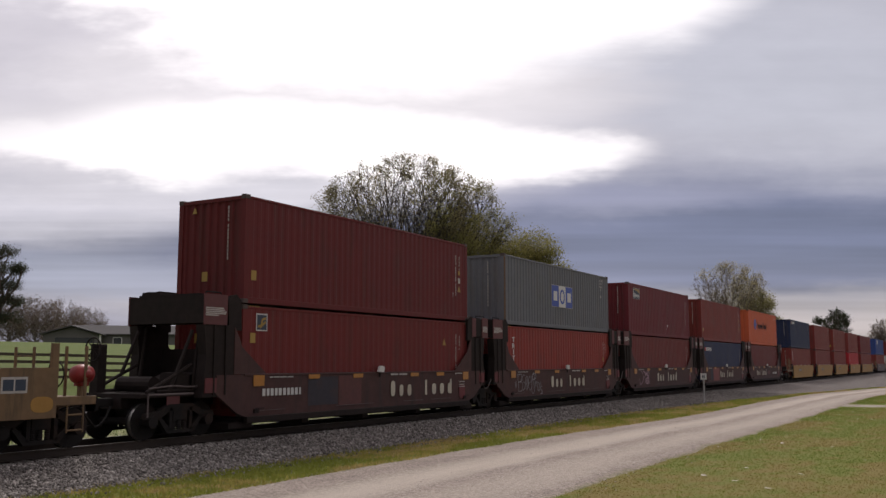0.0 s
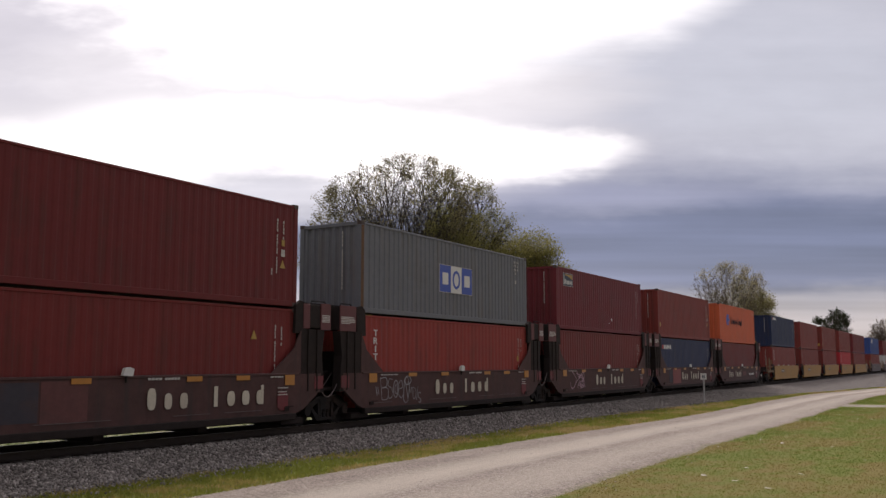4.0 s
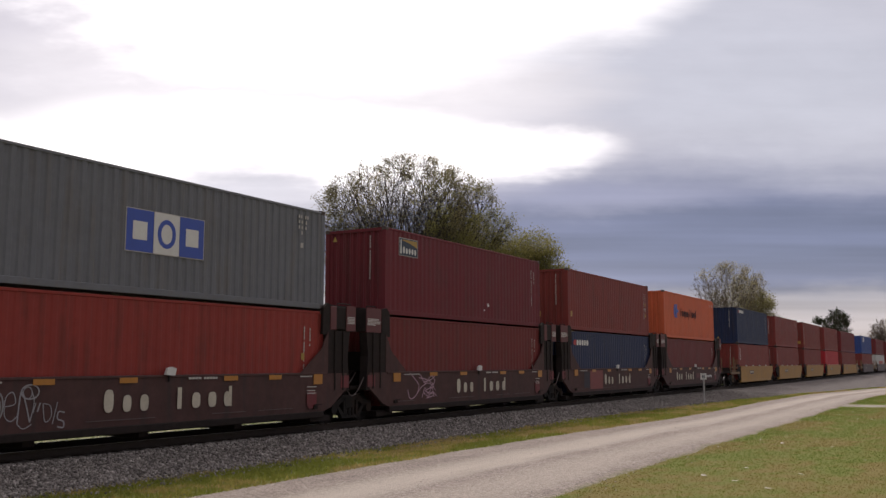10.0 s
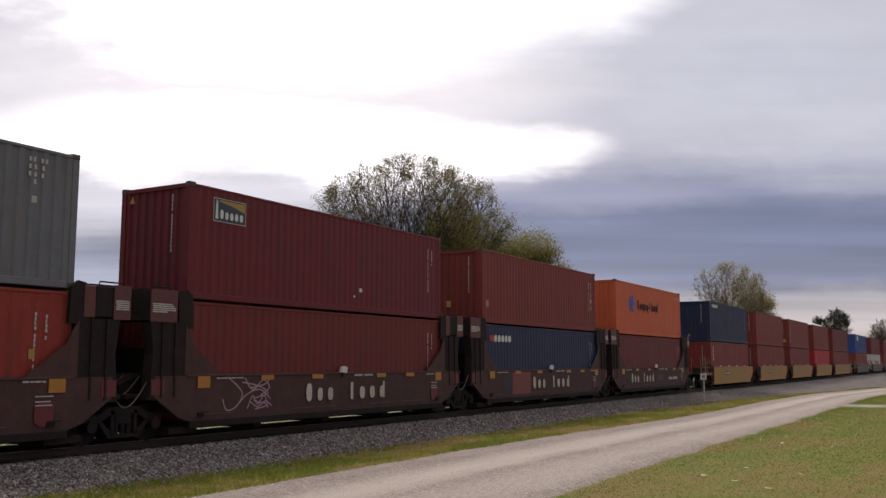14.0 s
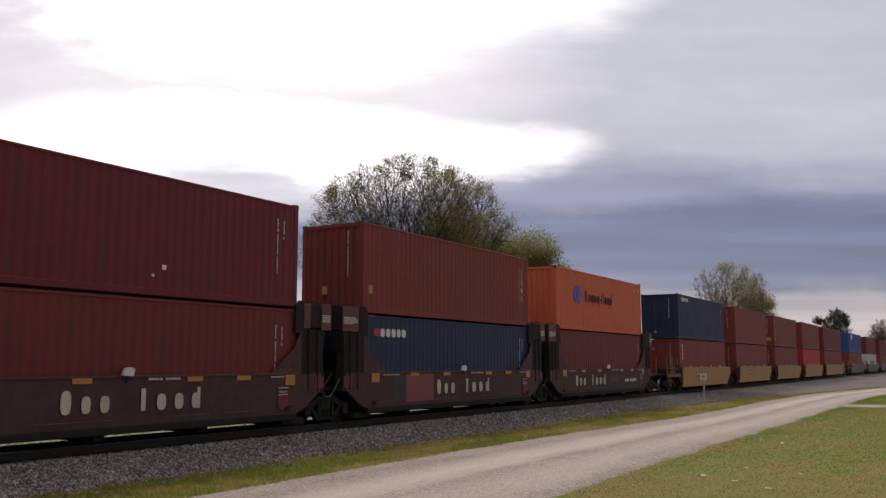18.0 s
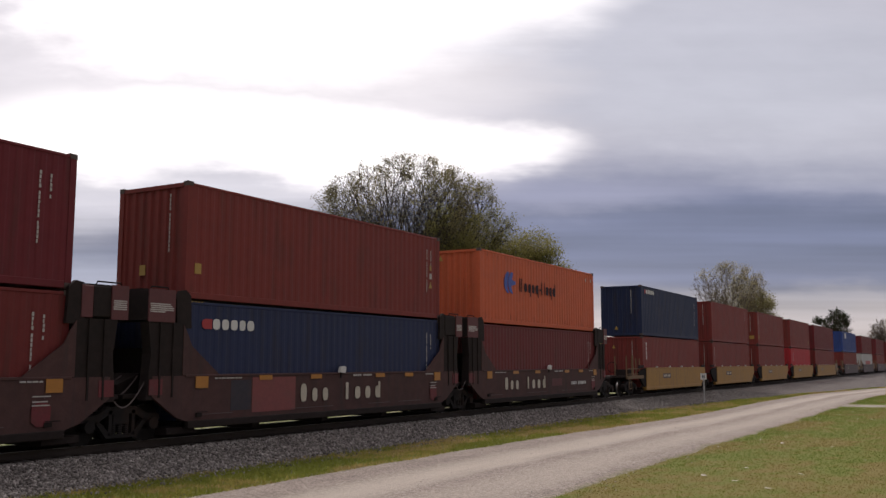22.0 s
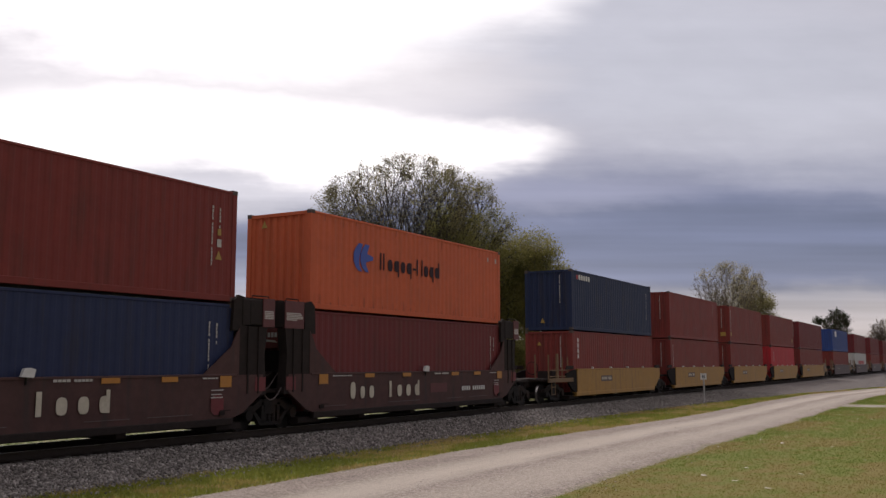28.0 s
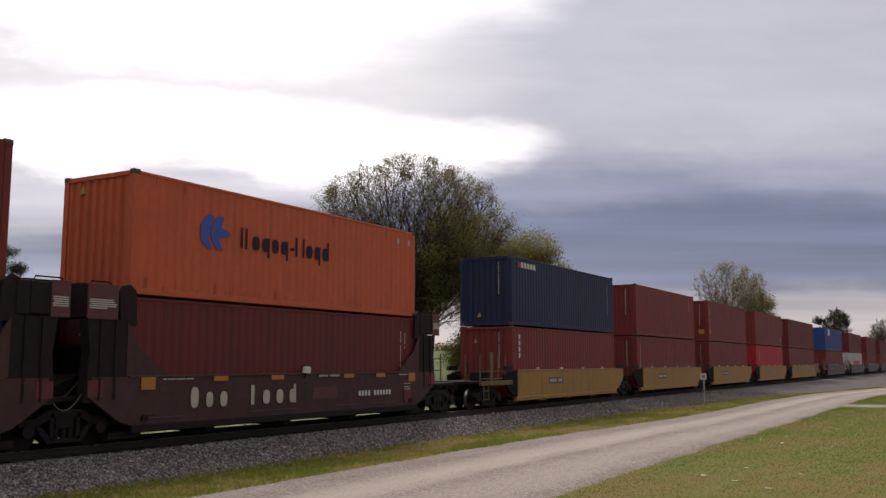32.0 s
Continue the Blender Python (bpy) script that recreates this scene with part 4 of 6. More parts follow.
def dark_unit(x, marks, end_left=False, end_right=False, name_x=4.45, gap=3.24, red_bracket=True):
    """One platform of the dark brown articulated well car."""
    u = tagged(new("well_car_unit"), "dirty dark brown articulated well car platform with tall end frames", "well car", "dark well car platforms")
    for s in (-1, 1):
        side_sill(u, s, CAR_BROWN, "dark")
    well_floor(u, CAR_DARK)
    bulkhead(u, 0.0 if not end_left else -.30, -1)
    bulkhead(u, CL, 1, red_bracket)
    deck(u, -.1, -1, 3.0 if end_left else 1.45, CAR_DARK)
    deck(u, CL + .1, 1, 3.0 if end_right else 1.45, CAR_DARK)
    if end_left:
        truck_parts(u, -1.9)
        coupler(u, -2.9, -1)
        brake_end(u)
    if end_right:
        truck_parts(u, CL + 1.9)
        coupler(u, CL + 2.9, 1)
    else:
        truck_parts(u, CL + gap / 2)
        hose = Geo()
        hose.tube([(CL + 1.05 + 1.1 * k / 10, -HALF + .14, 1.42 - .62 * math.sin(math.pi * (k / 10) ** .8)) for k in range(11)], .016, 6)
        for yy, sag in ((-.75, .5), (-.2, .3), (.6, .45)):
            hose.tube([(CL + .9 + 1.4 * k / 8, yy, 1.5 - sag * math.sin(math.pi * k / 8)) for k in range(9)], .02, 5)
        part("brake_hose", hose, CAR_GREY, u)
    # amber reflectors along the top of the near side
    for xr, w, h in ((.31, .42, .28), (2.6, .50, .12), (4.75, .50, .12), (8.0, .50, .12), (9.7, .5, .12), (11.6, .40, .28)):
        part("reflector", Geo().box(xr, xr + w, -HALF - .028, -HALF - .022, 1.47 - h, 1.47), AMBER, u, "amber reflector strip")
    # small white defect card holder
    card = part("card_holder", Geo().plate_xz([(6.02, 1.52), (6.30, 1.50), (6.34, 1.66), (6.22, 1.70), (6.08, 1.68)], -HALF - .10, -HALF - .02), WHITE, u, "small white roofed card holder")
    part("stalk", Geo().box(6.15, 6.18, -HALF - .05, -HALF - .02, 1.36, 1.52), STEEL, card)
    g = Geo()
    bars(g, .95, 1.40, [.12, .07, .14, .10, .16, .08, .13], .035, -HALF - .028, .25)
    bars(g, 6.8, 1.40, [.09, .09, .09, .09, -.06, .08, .08, .08, .08, .08], .055, -HALF - .028, .2)
    bars(g, 11.0, 1.40, [.14, .10, .13, .08], .035, -HALF - .028, .2)
    tagged(part("small_print", g, CODE, u, "short rows of small white print"), kind="stuff")
    # owner's name as plain cream shapes
    xx = name_x
    for kind, w, h in (("blob", .38, .50), ("blob", .34, .37), ("blob", .36, .37), ("", .48, 0), ("bar", .32, .50), ("blob", .40, .37), ("blob", .40, .37), ("blob_bar", .40, .50)):
        if kind:
            part("letter_block", letter_shape(kind, xx, .72, w, h), CREAM, u, "large cream letter-sized shape")
        xx += w + .14
    part("notice_panel", Geo().plate_xz([(11.30, .62), (11.42, .52), (11.62, .52), (11.74, .62), (11.74, .92), (11.64, 1.0), (11.40, 1.0), (11.30, .92)], -HALF - .028, -HALF - .022), END_RED, u, "faded red notice shield")
    g = Geo()
    for r, w in enumerate((.42, .36, .40)):
        g.box(11.30, 11.30 + w, -HALF - .034, -HALF - .029, 1.11 - r * .075 - (.03 if r else 0), 1.135 - r * .075 - (.03 if r else 0))
    tagged(part("notice_print", g, CODE, u), kind="stuff")
    for f in marks:
        f(u)
    MOVERS.append((u, x, CENTRE_Y, 0.0))
    return u


def blob_outline(x0, x1, z0, z1, n=16, k=.72):
    """A rounded upright shape."""
    cx, cz, a, b = (x0 + x1) / 2, (z0 + z1) / 2, (x1 - x0) / 2, (z1 - z0) / 2
    pts = []
    for i in range(n):
        c, s = math.cos(2 * math.pi * i / n), math.sin(2 * math.pi * i / n)
        pts.append((cx + a * math.copysign(abs(c) ** k, c), cz + b * math.copysign(abs(s) ** k, s)))
    return pts


def letter_shape(kind, x, z, w, h, low=.37, y=-HALF - .024):
    """A plain painted rounded shape or bar in place of a letter."""
    a, b = x + w * .10, x + w * .78
    g = Geo()
    if kind == "bar":
        return g.plate_xz([(a, z), (a + .13, z), (a + .13, z + h), (a, z + h)], y - .006, y)
    g.plate_xz(blob_outline(a, b, z, z + (low if kind == "blob_bar" else h)), y - .006, y)
    if kind == "blob_bar":
        g.box(b - .10, b, y - .008, y - .002, z, z + h)
    return g


def brake_end(u):
    """Hand brake wheel on its stand and railing at the car's end."""
    g = Geo()
    ring = [(-3.05, .75 + .28 * math.cos(a), 2.12 + .28 * math.sin(a)) for a in [k * math.pi / 8 for k in range(17)]]
    g.tube(ring, .02, 5)
    for k in range(4):
        a = k * math.pi / 4
        g.tube([(-3.05, .75 + .28 * math.cos(a), 2.12 + .28 * math.sin(a)), (-3.05, .75 - .28 * math.cos(a), 2.12 - .28 * math.sin(a))], .012, 4)
    part("brake_wheel", g, CAR_DARK, u, "dark hand brake wheel")
    part("brake_stand", Geo().box(-3.0, -2.75, .62, .90, 1.05, 2.25, .02), CAR_DARK, u)
    for k, (xa, za, xb, zb) in enumerate(((-2.9, 1.10, -1.5, 1.75), (-2.6, 1.12, -1.3, 1.12), (-1.45, 1.1, -1.25, 2.7), (-2.2, 1.1, -1.5, 2.6))):
        for yy in (-.95, .95):
            part("brace", Geo().tube([(xa, yy, za), (xb, yy, zb)], .045, 6), CAR_DARK, u)
    part("air_tank", Geo().tube([(-2.3, -.55, 1.28), (-2.3, .6, 1.28)], .19, 12), CAR_DARK, u)
    part("valve_box", Geo().box(-1.95, -1.55, -.95, -.35, 1.08, 1.55, .03), CAR_DARK, u)
    part("pipe", Geo().tube([(-2.9, -1.05, 1.2), (-2.2, -1.08, 1.25), (-1.7, -1.12, 1.22), (-.6, -1.15, 1.25)], .02, 5), CAR_GREY, u)
    g = Geo()
    g.tube([(-3.1, -1.25, 1.06), (-1.7, -1.25, 1.06)], .025, 6)
    g.tube([(-3.1, -1.25, .55), (-3.1, -1.25, 1.06)], .02, 6)
    part("end_rail", g, CAR_GREY, u)
    part("end_patch", Geo().box(-2.35, -1.95, -1.06, -1.04, .80, 1.0), CAR_RED, u, "faded red end patch")


def yellow_unit(x, mat, end_left=False, end_right=False, gap=3.8, label="dusty yellow articulated well car platform", CL=CL):
    u = tagged(new("well_car_unit"), label, "well car", "yellow well car platforms")
    for s in (-1, 1):
        side_sill(u, s, mat, "yellow", .25 if end_left else .6, CL)
    well_floor(u, CAR_DARK, CL)
    deck(u, -.1, -1, 3.0 if end_left else 1.4, CAR_DARK)
    deck(u, CL + .1, 1, 3.0 if end_right else 1.4, CAR_OCHRE if end_right else CAR_DARK)
    if end_left:
        truck_parts(u, -1.9)
        coupler(u, -2.9, -1)
        platform_rails(u, -.2, -1, mat, False)
    if end_right:
        truck_parts(u, CL + 1.9)
        coupler(u, CL + 2.9, 1)
        platform_rails(u, CL + .2, 1, mat)
    else:
        truck_parts(u, CL + gap / 2)
    for s in (-1, 1):
        for xa, xb in ((-1.0, -.2), (CL + .2, CL + 1.0)):
            part("end_bracket", Geo().plate_xz([(xa, 1.49), (xb, 1.49), (xb, 1.66), (xa + .1, 1.66)], *sorted((s * HALF, s * (HALF - .1)))), CAR_DARK, u)
    for k in range(4):
        xk = 2.2 + k * 2.6
        part("tie_down", Geo().box(xk, xk + .14, -HALF - .03, -HALF + .06, 1.515, 1.60, .015), WHITE, u, "small pale tie-down lug")
    part("number_patch", Geo().box(3.4, 5.0, -HALF - .006, -HALF - .001, .88, 1.16), CAR_GREY, u, "dark reporting mark patch")
    g = bars(Geo(), 3.5, .96, [.16, .14, .16, .14, -.12, .13, .13, .13], .13, -HALF - .011, .25)
    tagged(part("reporting_bars", g, CREAM, u), kind="stuff")
    MOVERS.append((u, x, CENTRE_Y, 0.0))
    return u


def platform_rails(u, x, way, mat, labelled=True):
    """Corner posts, hand rails and brake gear on the end platform."""
    tone = CAR_OCHRE
    for yy in (-1.2, -.55, .55, 1.2):
        part("hand_post", Geo().tube([(x + way * 2.6, yy, 1.05), (x + way * 2.6, yy, 2.15)], .035, 6), tone, u)
    part("hand_post", Geo().box(*sorted((x + way * 1.7, x + way * 1.85)), -1.3, -1.22, 1.0, 2.2), tone, u)
    for z in (1.5, 1.95):
        part("hand_rail", Geo().tube([(x + way * 2.6, .55, z), (x + way * 2.6, 1.2, z)], .02, 5), tone, u)
    # closed end of the side above the platform
    a, b = sorted((x - way * .70, x + way * 1.80))
    if labelled:
        for y0, y1 in ((-HALF - .006, -HALF + .35), (HALF - .35, HALF + .006)):
            part("end_box", Geo().plate_xz([(a, .68), (b, .68), (b, 1.58), (b - .12, 1.70), (a + .12, 1.70), (a, 1.58)], y0, y1), tone, u, "rust-streaked yellow end box")
        part("paint_patch", Geo().plate_xz(blob_outline(b - .60, b - .08, .80, 1.12), -HALF - .011, -HALF - .006), CAR_YELLOW, u, "worn round orange paint spot")
    else:
        for z in (1.18, 1.46):
            part("hand_rail", Geo().tube([(x + way * .35, -1.26, z), (x + way * 2.6, -1.26, z)], .022, 6), tone, u)
        for k in (.55, 1.2):
            part("hand_post", Geo().tube([(x + way * k, -1.26, 1.0), (x + way * k, -1.26, 2.05)], .03, 6), tone, u)
        part("valve_box", Geo().box(*sorted((x + way * .9, x + way * 1.6)), -.95, -.2, 1.08, 1.42, .03), CAR_DARK, u, "dark valve box")
    m = b - .85
    if labelled:
        part("label_plate", Geo().box(m - .42, m + .16, -HALF - .011, -HALF - .006, 1.20, 1.52), CODE, u, "pale framed label plate")
        part("label_plate", Geo().box(m - .38, m - .15, -HALF - .016, -HALF - .011, 1.25, 1.47).box(m - .11, m + .12, -HALF - .016, -HALF - .011, 1.25, 1.47), LOGO_DARK, u, "dark label panel")
        cx, rings = x + way * 2.68, []
        for k in range(7):
            a = math.pi * k / 6
            q = .07 + .15 * math.sin(a) ** .6
            rings.append([(cx - .24 * math.cos(a), -.98 + q * math.cos(t), 1.55 + q * math.sin(t)) for t in [m2 * math.pi / 6 for m2 in range(12)]])
        part("brake_housing", Geo().loft(rings).disc_y(cx, 1.55, .10, -1.24, -1.16, 12).box(cx - .10, cx + .10, -1.10, -.86, 1.30, 1.42, .02).mesh("brake_housing", RED_PART, True), None, u, "bright red rounded brake housing")
        part("brake_bracket", Geo().box(*sorted((cx - .06, cx + .06)), -1.04, -.92, 1.05, 1.36), CAR_OCHRE, u)
    ring = [(x + way * 2.5, -.35 + .28 * math.cos(a), 1.55 + .28 * math.sin(a)) for a in [k * math.pi / 8 for k in range(17)]]
    part("brake_wheel", Geo().tube(ring, .018, 5), CAR_DARK, u)
    part("step_ladder", Geo().tube([(x + way * 2.5, -1.3, .35), (x + way * 2.5, -1.3, 1.1)], .02, 5).tube([(x + way * 2.1, -1.3, .35), (x + way * 2.1, -1.3, 1.1)], .02, 5).tube([(x + way * 2.1, -1.3, .40), (x + way * 2.5, -1.3, .40)], .02, 5).tube([(x + way * 2.1, -1.3, .72), (x + way * 2.5, -1.3, .72)], .02, 5), tone, u)
    part("end_beam", Geo().box(*sorted((x + way * .0, x + way * 2.8)), -1.32, -1.24, .92, 1.10, .01), tone, u)


# the train, from its left end
part_a = -18.747
yellow_unit(part_a - 7.6 - CL, CAR_YELLOW, end_right=True)
def oval(cx, cz, a, b, n=12):
    return [(cx + a * math.cos(2 * math.pi * k / n), cz + b * math.sin(2 * math.pi * k / n)) for k in range(n + 1)]


def graffiti_pale(u):
    paths = [[(.70, 1.05), (.78, .78)], [(.80, 1.05), (.87, .80)],
             [(.95, 1.34), (1.05, .62)], [(.93, 1.30), (1.28, 1.32), (1.30, 1.06), (1.0, 1.0)], [(1.0, 1.0), (1.38, .98), (1.36, .66), (1.04, .64)],
             [(1.66, 1.26), (1.46, 1.28), (1.40, 1.08), (1.60, .98), (1.66, .78), (1.50, .66), (1.38, .74)],
             oval(1.84, .96, .14, .27), oval(1.86, .95, .07, .15), [(2.02, .95), (2.24, 1.0), (2.18, 1.22), (2.03, 1.12), (2.02, .78), (2.16, .66), (2.30, .76)],
             [(2.30, .60), (2.36, 1.24), (2.50, .90), (2.58, .62)], [(2.58, .62), (2.66, 1.0), (2.60, 1.22)], [(2.30, .60), (2.44, .50), (2.62, .58)],
             oval(2.56, 1.22, .20, .14), oval(2.50, 1.20, .10, .12), [(2.70, 1.0), (2.64, .80)], [(2.80, 1.0), (2.74, .82)],
             [(2.86, .98), (2.92, .62), (3.06, .70), (3.04, .92), (2.88, .98)], [(3.10, .56), (3.20, 1.0)],
             [(3.38, .78), (3.24, .80), (3.22, .66), (3.36, .60), (3.36, .48), (3.22, .50)]]
    for k, p in enumerate(paths):
        part("spray_stroke", strokes(Geo(), [p], .020 if k % 3 else .030, -HALF - .003 - .0004 * k), SILVER, u, "pale spray-painted scrawl")


def graffiti_pink(u):
    for k, p in enumerate([[(1.35, 1.45), (1.9, 1.05), (1.7, .7), (1.35, .62), (1.2, .9)],
                [(1.9, 1.3), (2.5, 1.2), (2.9, 1.0), (2.3, .85), (2.9, .7), (2.4, .60)],
                [(2.2, 1.15), (2.8, 1.25), (3.05, 1.5)], [(2.1, .62), (2.3, .95), (2.5, .72), (2.75, .95), (2.9, .62)],
                [(1.7, .7), (2.1, 1.0), (2.6, 1.1), (3.0, .85)],
                [(2.0, 1.4), (2.3, 1.1), (2.7, 1.35), (2.95, 1.15), (2.6, .95)], [(2.2, .8), (2.5, .66), (2.8, .8), (3.05, .66)]]):
        part("spray_stroke", strokes(Geo(), [p], .032, -HALF - .003 - .0004 * k), PINK, u, "pink and white spray-painted scrawl")


def bolted_patch(x0, x1, material, z0=.55, z1=1.40):
    def f(u):
        part("paint_patch", Geo().box(x0, x1, -HALF - .005, -HALF - .001, z0, z1), material, u, "square patch of different paint")
    return f


def number_bars(x, z, widths, h):
    def f(u):
        tagged(part("reporting_bars", bars(Geo(), x, z, widths, h, -HALF - .030, .52), WHITE, u, "white reporting mark bars"), kind="stuff")
    return f


B = [part_a, -3.437, 11.989, 27.414, 42.694]
dark_unit(B[0], [number_bars(.66, .93, [.115, .10, .115, .10, .12, .115, .10, .115, .12, .07], .19), bolted_patch(2.6, 4.0, DULL_BLUE, .6, 1.4), bolted_patch(4.05, 5.2, DULL_RED, .55, 1.42)], end_left=True, name_x=6.76)
dark_unit(B[1], [graffiti_pale], name_x=4.31)
dark_unit(B[2], [graffiti_pink])
dark_unit(B[3], [bolted_patch(2.35, 4.1, PRIMER, .52, 1.42), bolted_patch(1.55, 2.3, DULL_BLUE, .60, 1.36)], name_x=4.27, gap=3.34, red_bracket=False)
dark_unit(B[4], [number_bars(8.75, .80, [.11] * 4 + [-.1] + [.11] * 6, .15), bolted_patch(6.55, 7.7, CAR_RED, .78, 1.10)], end_right=True, name_x=1.80, red_bracket=False)
LONG = 16.15          # 53-foot boxes at the far end of the train
for k in range(5):
    yellow_unit(62.471 + 16.0 * k, CAR_YELLOW, end_left=k == 0, end_right=k == 4, CL=CL if k < 4 else LONG)
for k in range(4):
    yellow_unit(152.34 + 24.4 * k, CAR_GREY, end_left=True, end_right=True, label="dirty grey single well car", CL=LONG)

codes = [column_marks(11.30, 2.40, 15), column_marks(11.56, 2.36, 5)]
far_labels = [label_plate(11.51, 1.66, .12, .17, YELLOW), label_plate(11.50, 1.36, .15, .20, CODE), triangle_mark(11.45, 1.04, .23)]
# brown pair
container("brown_a", "red-brown ribbed steel shipping container", B[0], 1, codes + [front_code(), label_plate(.28, .62, .2, .26, YELLOW), front_label(.1, .62, .2, .26), triangle_mark(0, 2.5, .18, True, .55), column_marks(11.1, 1.0, 2)] + far_labels)
container("brown_b", "red-brown ribbed steel shipping container in the well", B[0], 0, codes + [label_plate(.52, 2.22, .44, .46, WHITE, "logo_frame"), blocks_logo([(.55, 2.25, .38, .40)], LOGO_DARK, "logo_panel", "dark square logo panel"),
          lambda b: part("logo_shape", strokes(Geo(), [[(.58, 2.33), (.72, 2.38), (.76, 2.52), (.9, 2.56)], [(.66, 2.30), (.82, 2.42), (.9, 2.46)]], .06, NEAR - .008), YELLOW, b), label_plate(.3, 1.9, .2, .26, YELLOW), front_label(.3, 1.9, .2, .26), triangle_mark(10.35, 2.0, .24), end_marks])
# grey over red
Z = .985


def grey_logo(b):
    x0, w, h = 4.87, .807, .97
    for k, mat in enumerate((LOGO_BLUE, WHITE, LOGO_BLUE)):
        x = x0 + k * w
        part("logo_panel", Geo().box(x - .02, x + w + .02, NEAR - .003, NEAR, Z - .02, Z + h + .02), CODE, b, "thin pale logo border")
        part("logo_panel", Geo().box(x + .006, x + w - .006, NEAR - .006 - .0005 * k, NEAR - .003, Z, Z + h), mat, b, "blue square logo panel" if k != 1 else "white square logo panel")
    for x in (x0 + .19, x0 + 2 * w + .20):
        part("logo_shape", Geo().box(x, x + .42, NEAR - .011, NEAR - .008, Z + .27, Z + .70), WHITE, b, "white square block")
    xc = x0 + 1.5 * w
    ring = [(xc + .23 * math.cos(k * math.pi / 8), Z + .485 + .29 * math.sin(k * math.pi / 8)) for k in range(17)]
    part("logo_shape", strokes(Geo(), [ring], .11, NEAR - .008), LOGO_BLUE, b, "blue ring shape")


def grey_codes(b):
    g = Geo()
    for r, row in enumerate(((0, .10, .28, .38), (0, .13, .31), (0, .13, .30), (.13,))):
        for x in row:
            g.box(10.98 + x, 11.035 + x, NEAR - .004, NEAR, 2.55 - r * .155, 2.645 - r * .155)
    g.box(11.08, 11.20, NEAR - .004, NEAR, 1.70, 1.84)
    tagged(part("code_strip", g, CODE, b, "white owner code bars"), kind="stuff")


container("grey", "grey ribbed container with a blue and white three-square logo", B[1], 1, [grey_logo, grey_codes, front_code(-.5, 2.6, 14, .09), lambda b: part("rust_run", Geo().box(.004, .155, -CW / 2 - .003, -CW / 2 + .01, .13, CH - .13), RUSTY, b, "brown rust-stained corner post face")])


def upright_word(word, x, z, w, h, pitch):
    """A word painted letter under letter, in the built-in font."""
    def f(b):
        for i, ch in enumerate(word):
            cu = bpy.data.curves.new("letter", "FONT")
            cu.body, cu.size, cu.extrude, cu.offset, cu.align_x = ch, 1.0, .002, .022, "CENTER"
            ob = bpy.data.objects.new("letter", cu)
            me = bpy.data.meshes.new_from_object(ob)
            bpy.data.objects.remove(ob)
            bpy.data.curves.remove(cu)
            co = np.empty(len(me.vertices) * 3, np.float32)
            me.vertices.foreach_get("co", co)
            co = co.reshape(-1, 3)
            lo, hi = co.min(0), co.max(0)
            k = w * (.30 if ch == "I" else 1.0) / (hi[0] - lo[0])
            v = np.stack([(co[:, 0] - (lo[0] + hi[0]) / 2) * k + x, NEAR - .002 - co[:, 2], (co[:, 1] - lo[1]) / (hi[1] - lo[1]) * h + z - i * pitch - h], 1)
            me.vertices.foreach_set("co", v.astype(np.float32).ravel())
            me.flip_normals()
            me.update()
            me.materials.append(WHITE)
            part("letter", me, None, b, "large white painted letter")
    return f


def upright_blocks(x, z, n, w, h):
    """Big white upright letter-sized shapes."""
    def f(b):
        for i in range(n):
            zz = z - i * h * 1.28
            outline = [(x + w * .22, zz - h), (x + w * .70, zz - h), (x + w * .70, zz), (x + w * .22, zz)]
            part("letter_block", Geo().plate_xz(outline, NEAR - .005, NEAR), WHITE, b, "large white letter-sized block")
    return f


container("red", "bright red-brown ribbed container in the well", B[1], 0, [upright_word("TRIT", .85, 2.42, .24, .205, .25), end_marks] + codes + [label_plate(11.2, 1.45, .14, .2, YELLOW)])


def maroon_logo(b):
    part("logo_panel", Geo().box(.81, 2.00, NEAR - .004, NEAR, 2.01, 2.62), CODE, b, "thin pale logo border")
    part("logo_panel", Geo().box(.83, 1.98, NEAR - .006, NEAR - .004, 2.03, 2.60), LOGO_DARK, b, "dark framed logo panel")
    part("logo_shape", Geo().plate_xz([(1.02, 2.57), (1.95, 2.57), (1.95, 2.34), (1.50, 2.46), (1.02, 2.53)], NEAR - .010, NEAR - .006), YELLOW, b, "yellow beam shape")
    for i in range(5):
        x = 1.05 + i * .18
        part("logo_shape", Geo().plate_xz(blob_outline(x, x + .12, 2.09, 2.29 + (.05 if i == 0 else 0), 8), NEAR - .010, NEAR - .006), WHITE, b, "small white shape")
    part("logo_shape", Geo().plate_xz([(.88, 2.08), (.98, 2.08), (.95, 2.56), (.91, 2.56)], NEAR - .010, NEAR - .006), WHITE, b, "slim white tower shape")


def small_plates(b):
    part("data_plate", Geo().box(7.2, 7.33, NEAR - .012, NEAR, .62, .74), WHITE, b, "small pale data plate")
    part("data_plate", Geo().box(6.9, 6.97, NEAR - .012, NEAR, .44, .50), WHITE, b)


container("maroon", "maroon ribbed container with a small yellow and dark logo", B[2], 1, [maroon_logo, small_plates, front_code(), triangle_mark(0, 2.5, .18, True, .75)] + codes)
container("brown_c", "dull brown ribbed container in the well", B[2], 0, codes)
container("brown_d", "brown ribbed container on top of a navy one", B[3], 1, codes + far_labels + [front_code(), label_plate(.30, .62, .22, .26, YELLOW), front_label(.2, .62, .2, .26)])


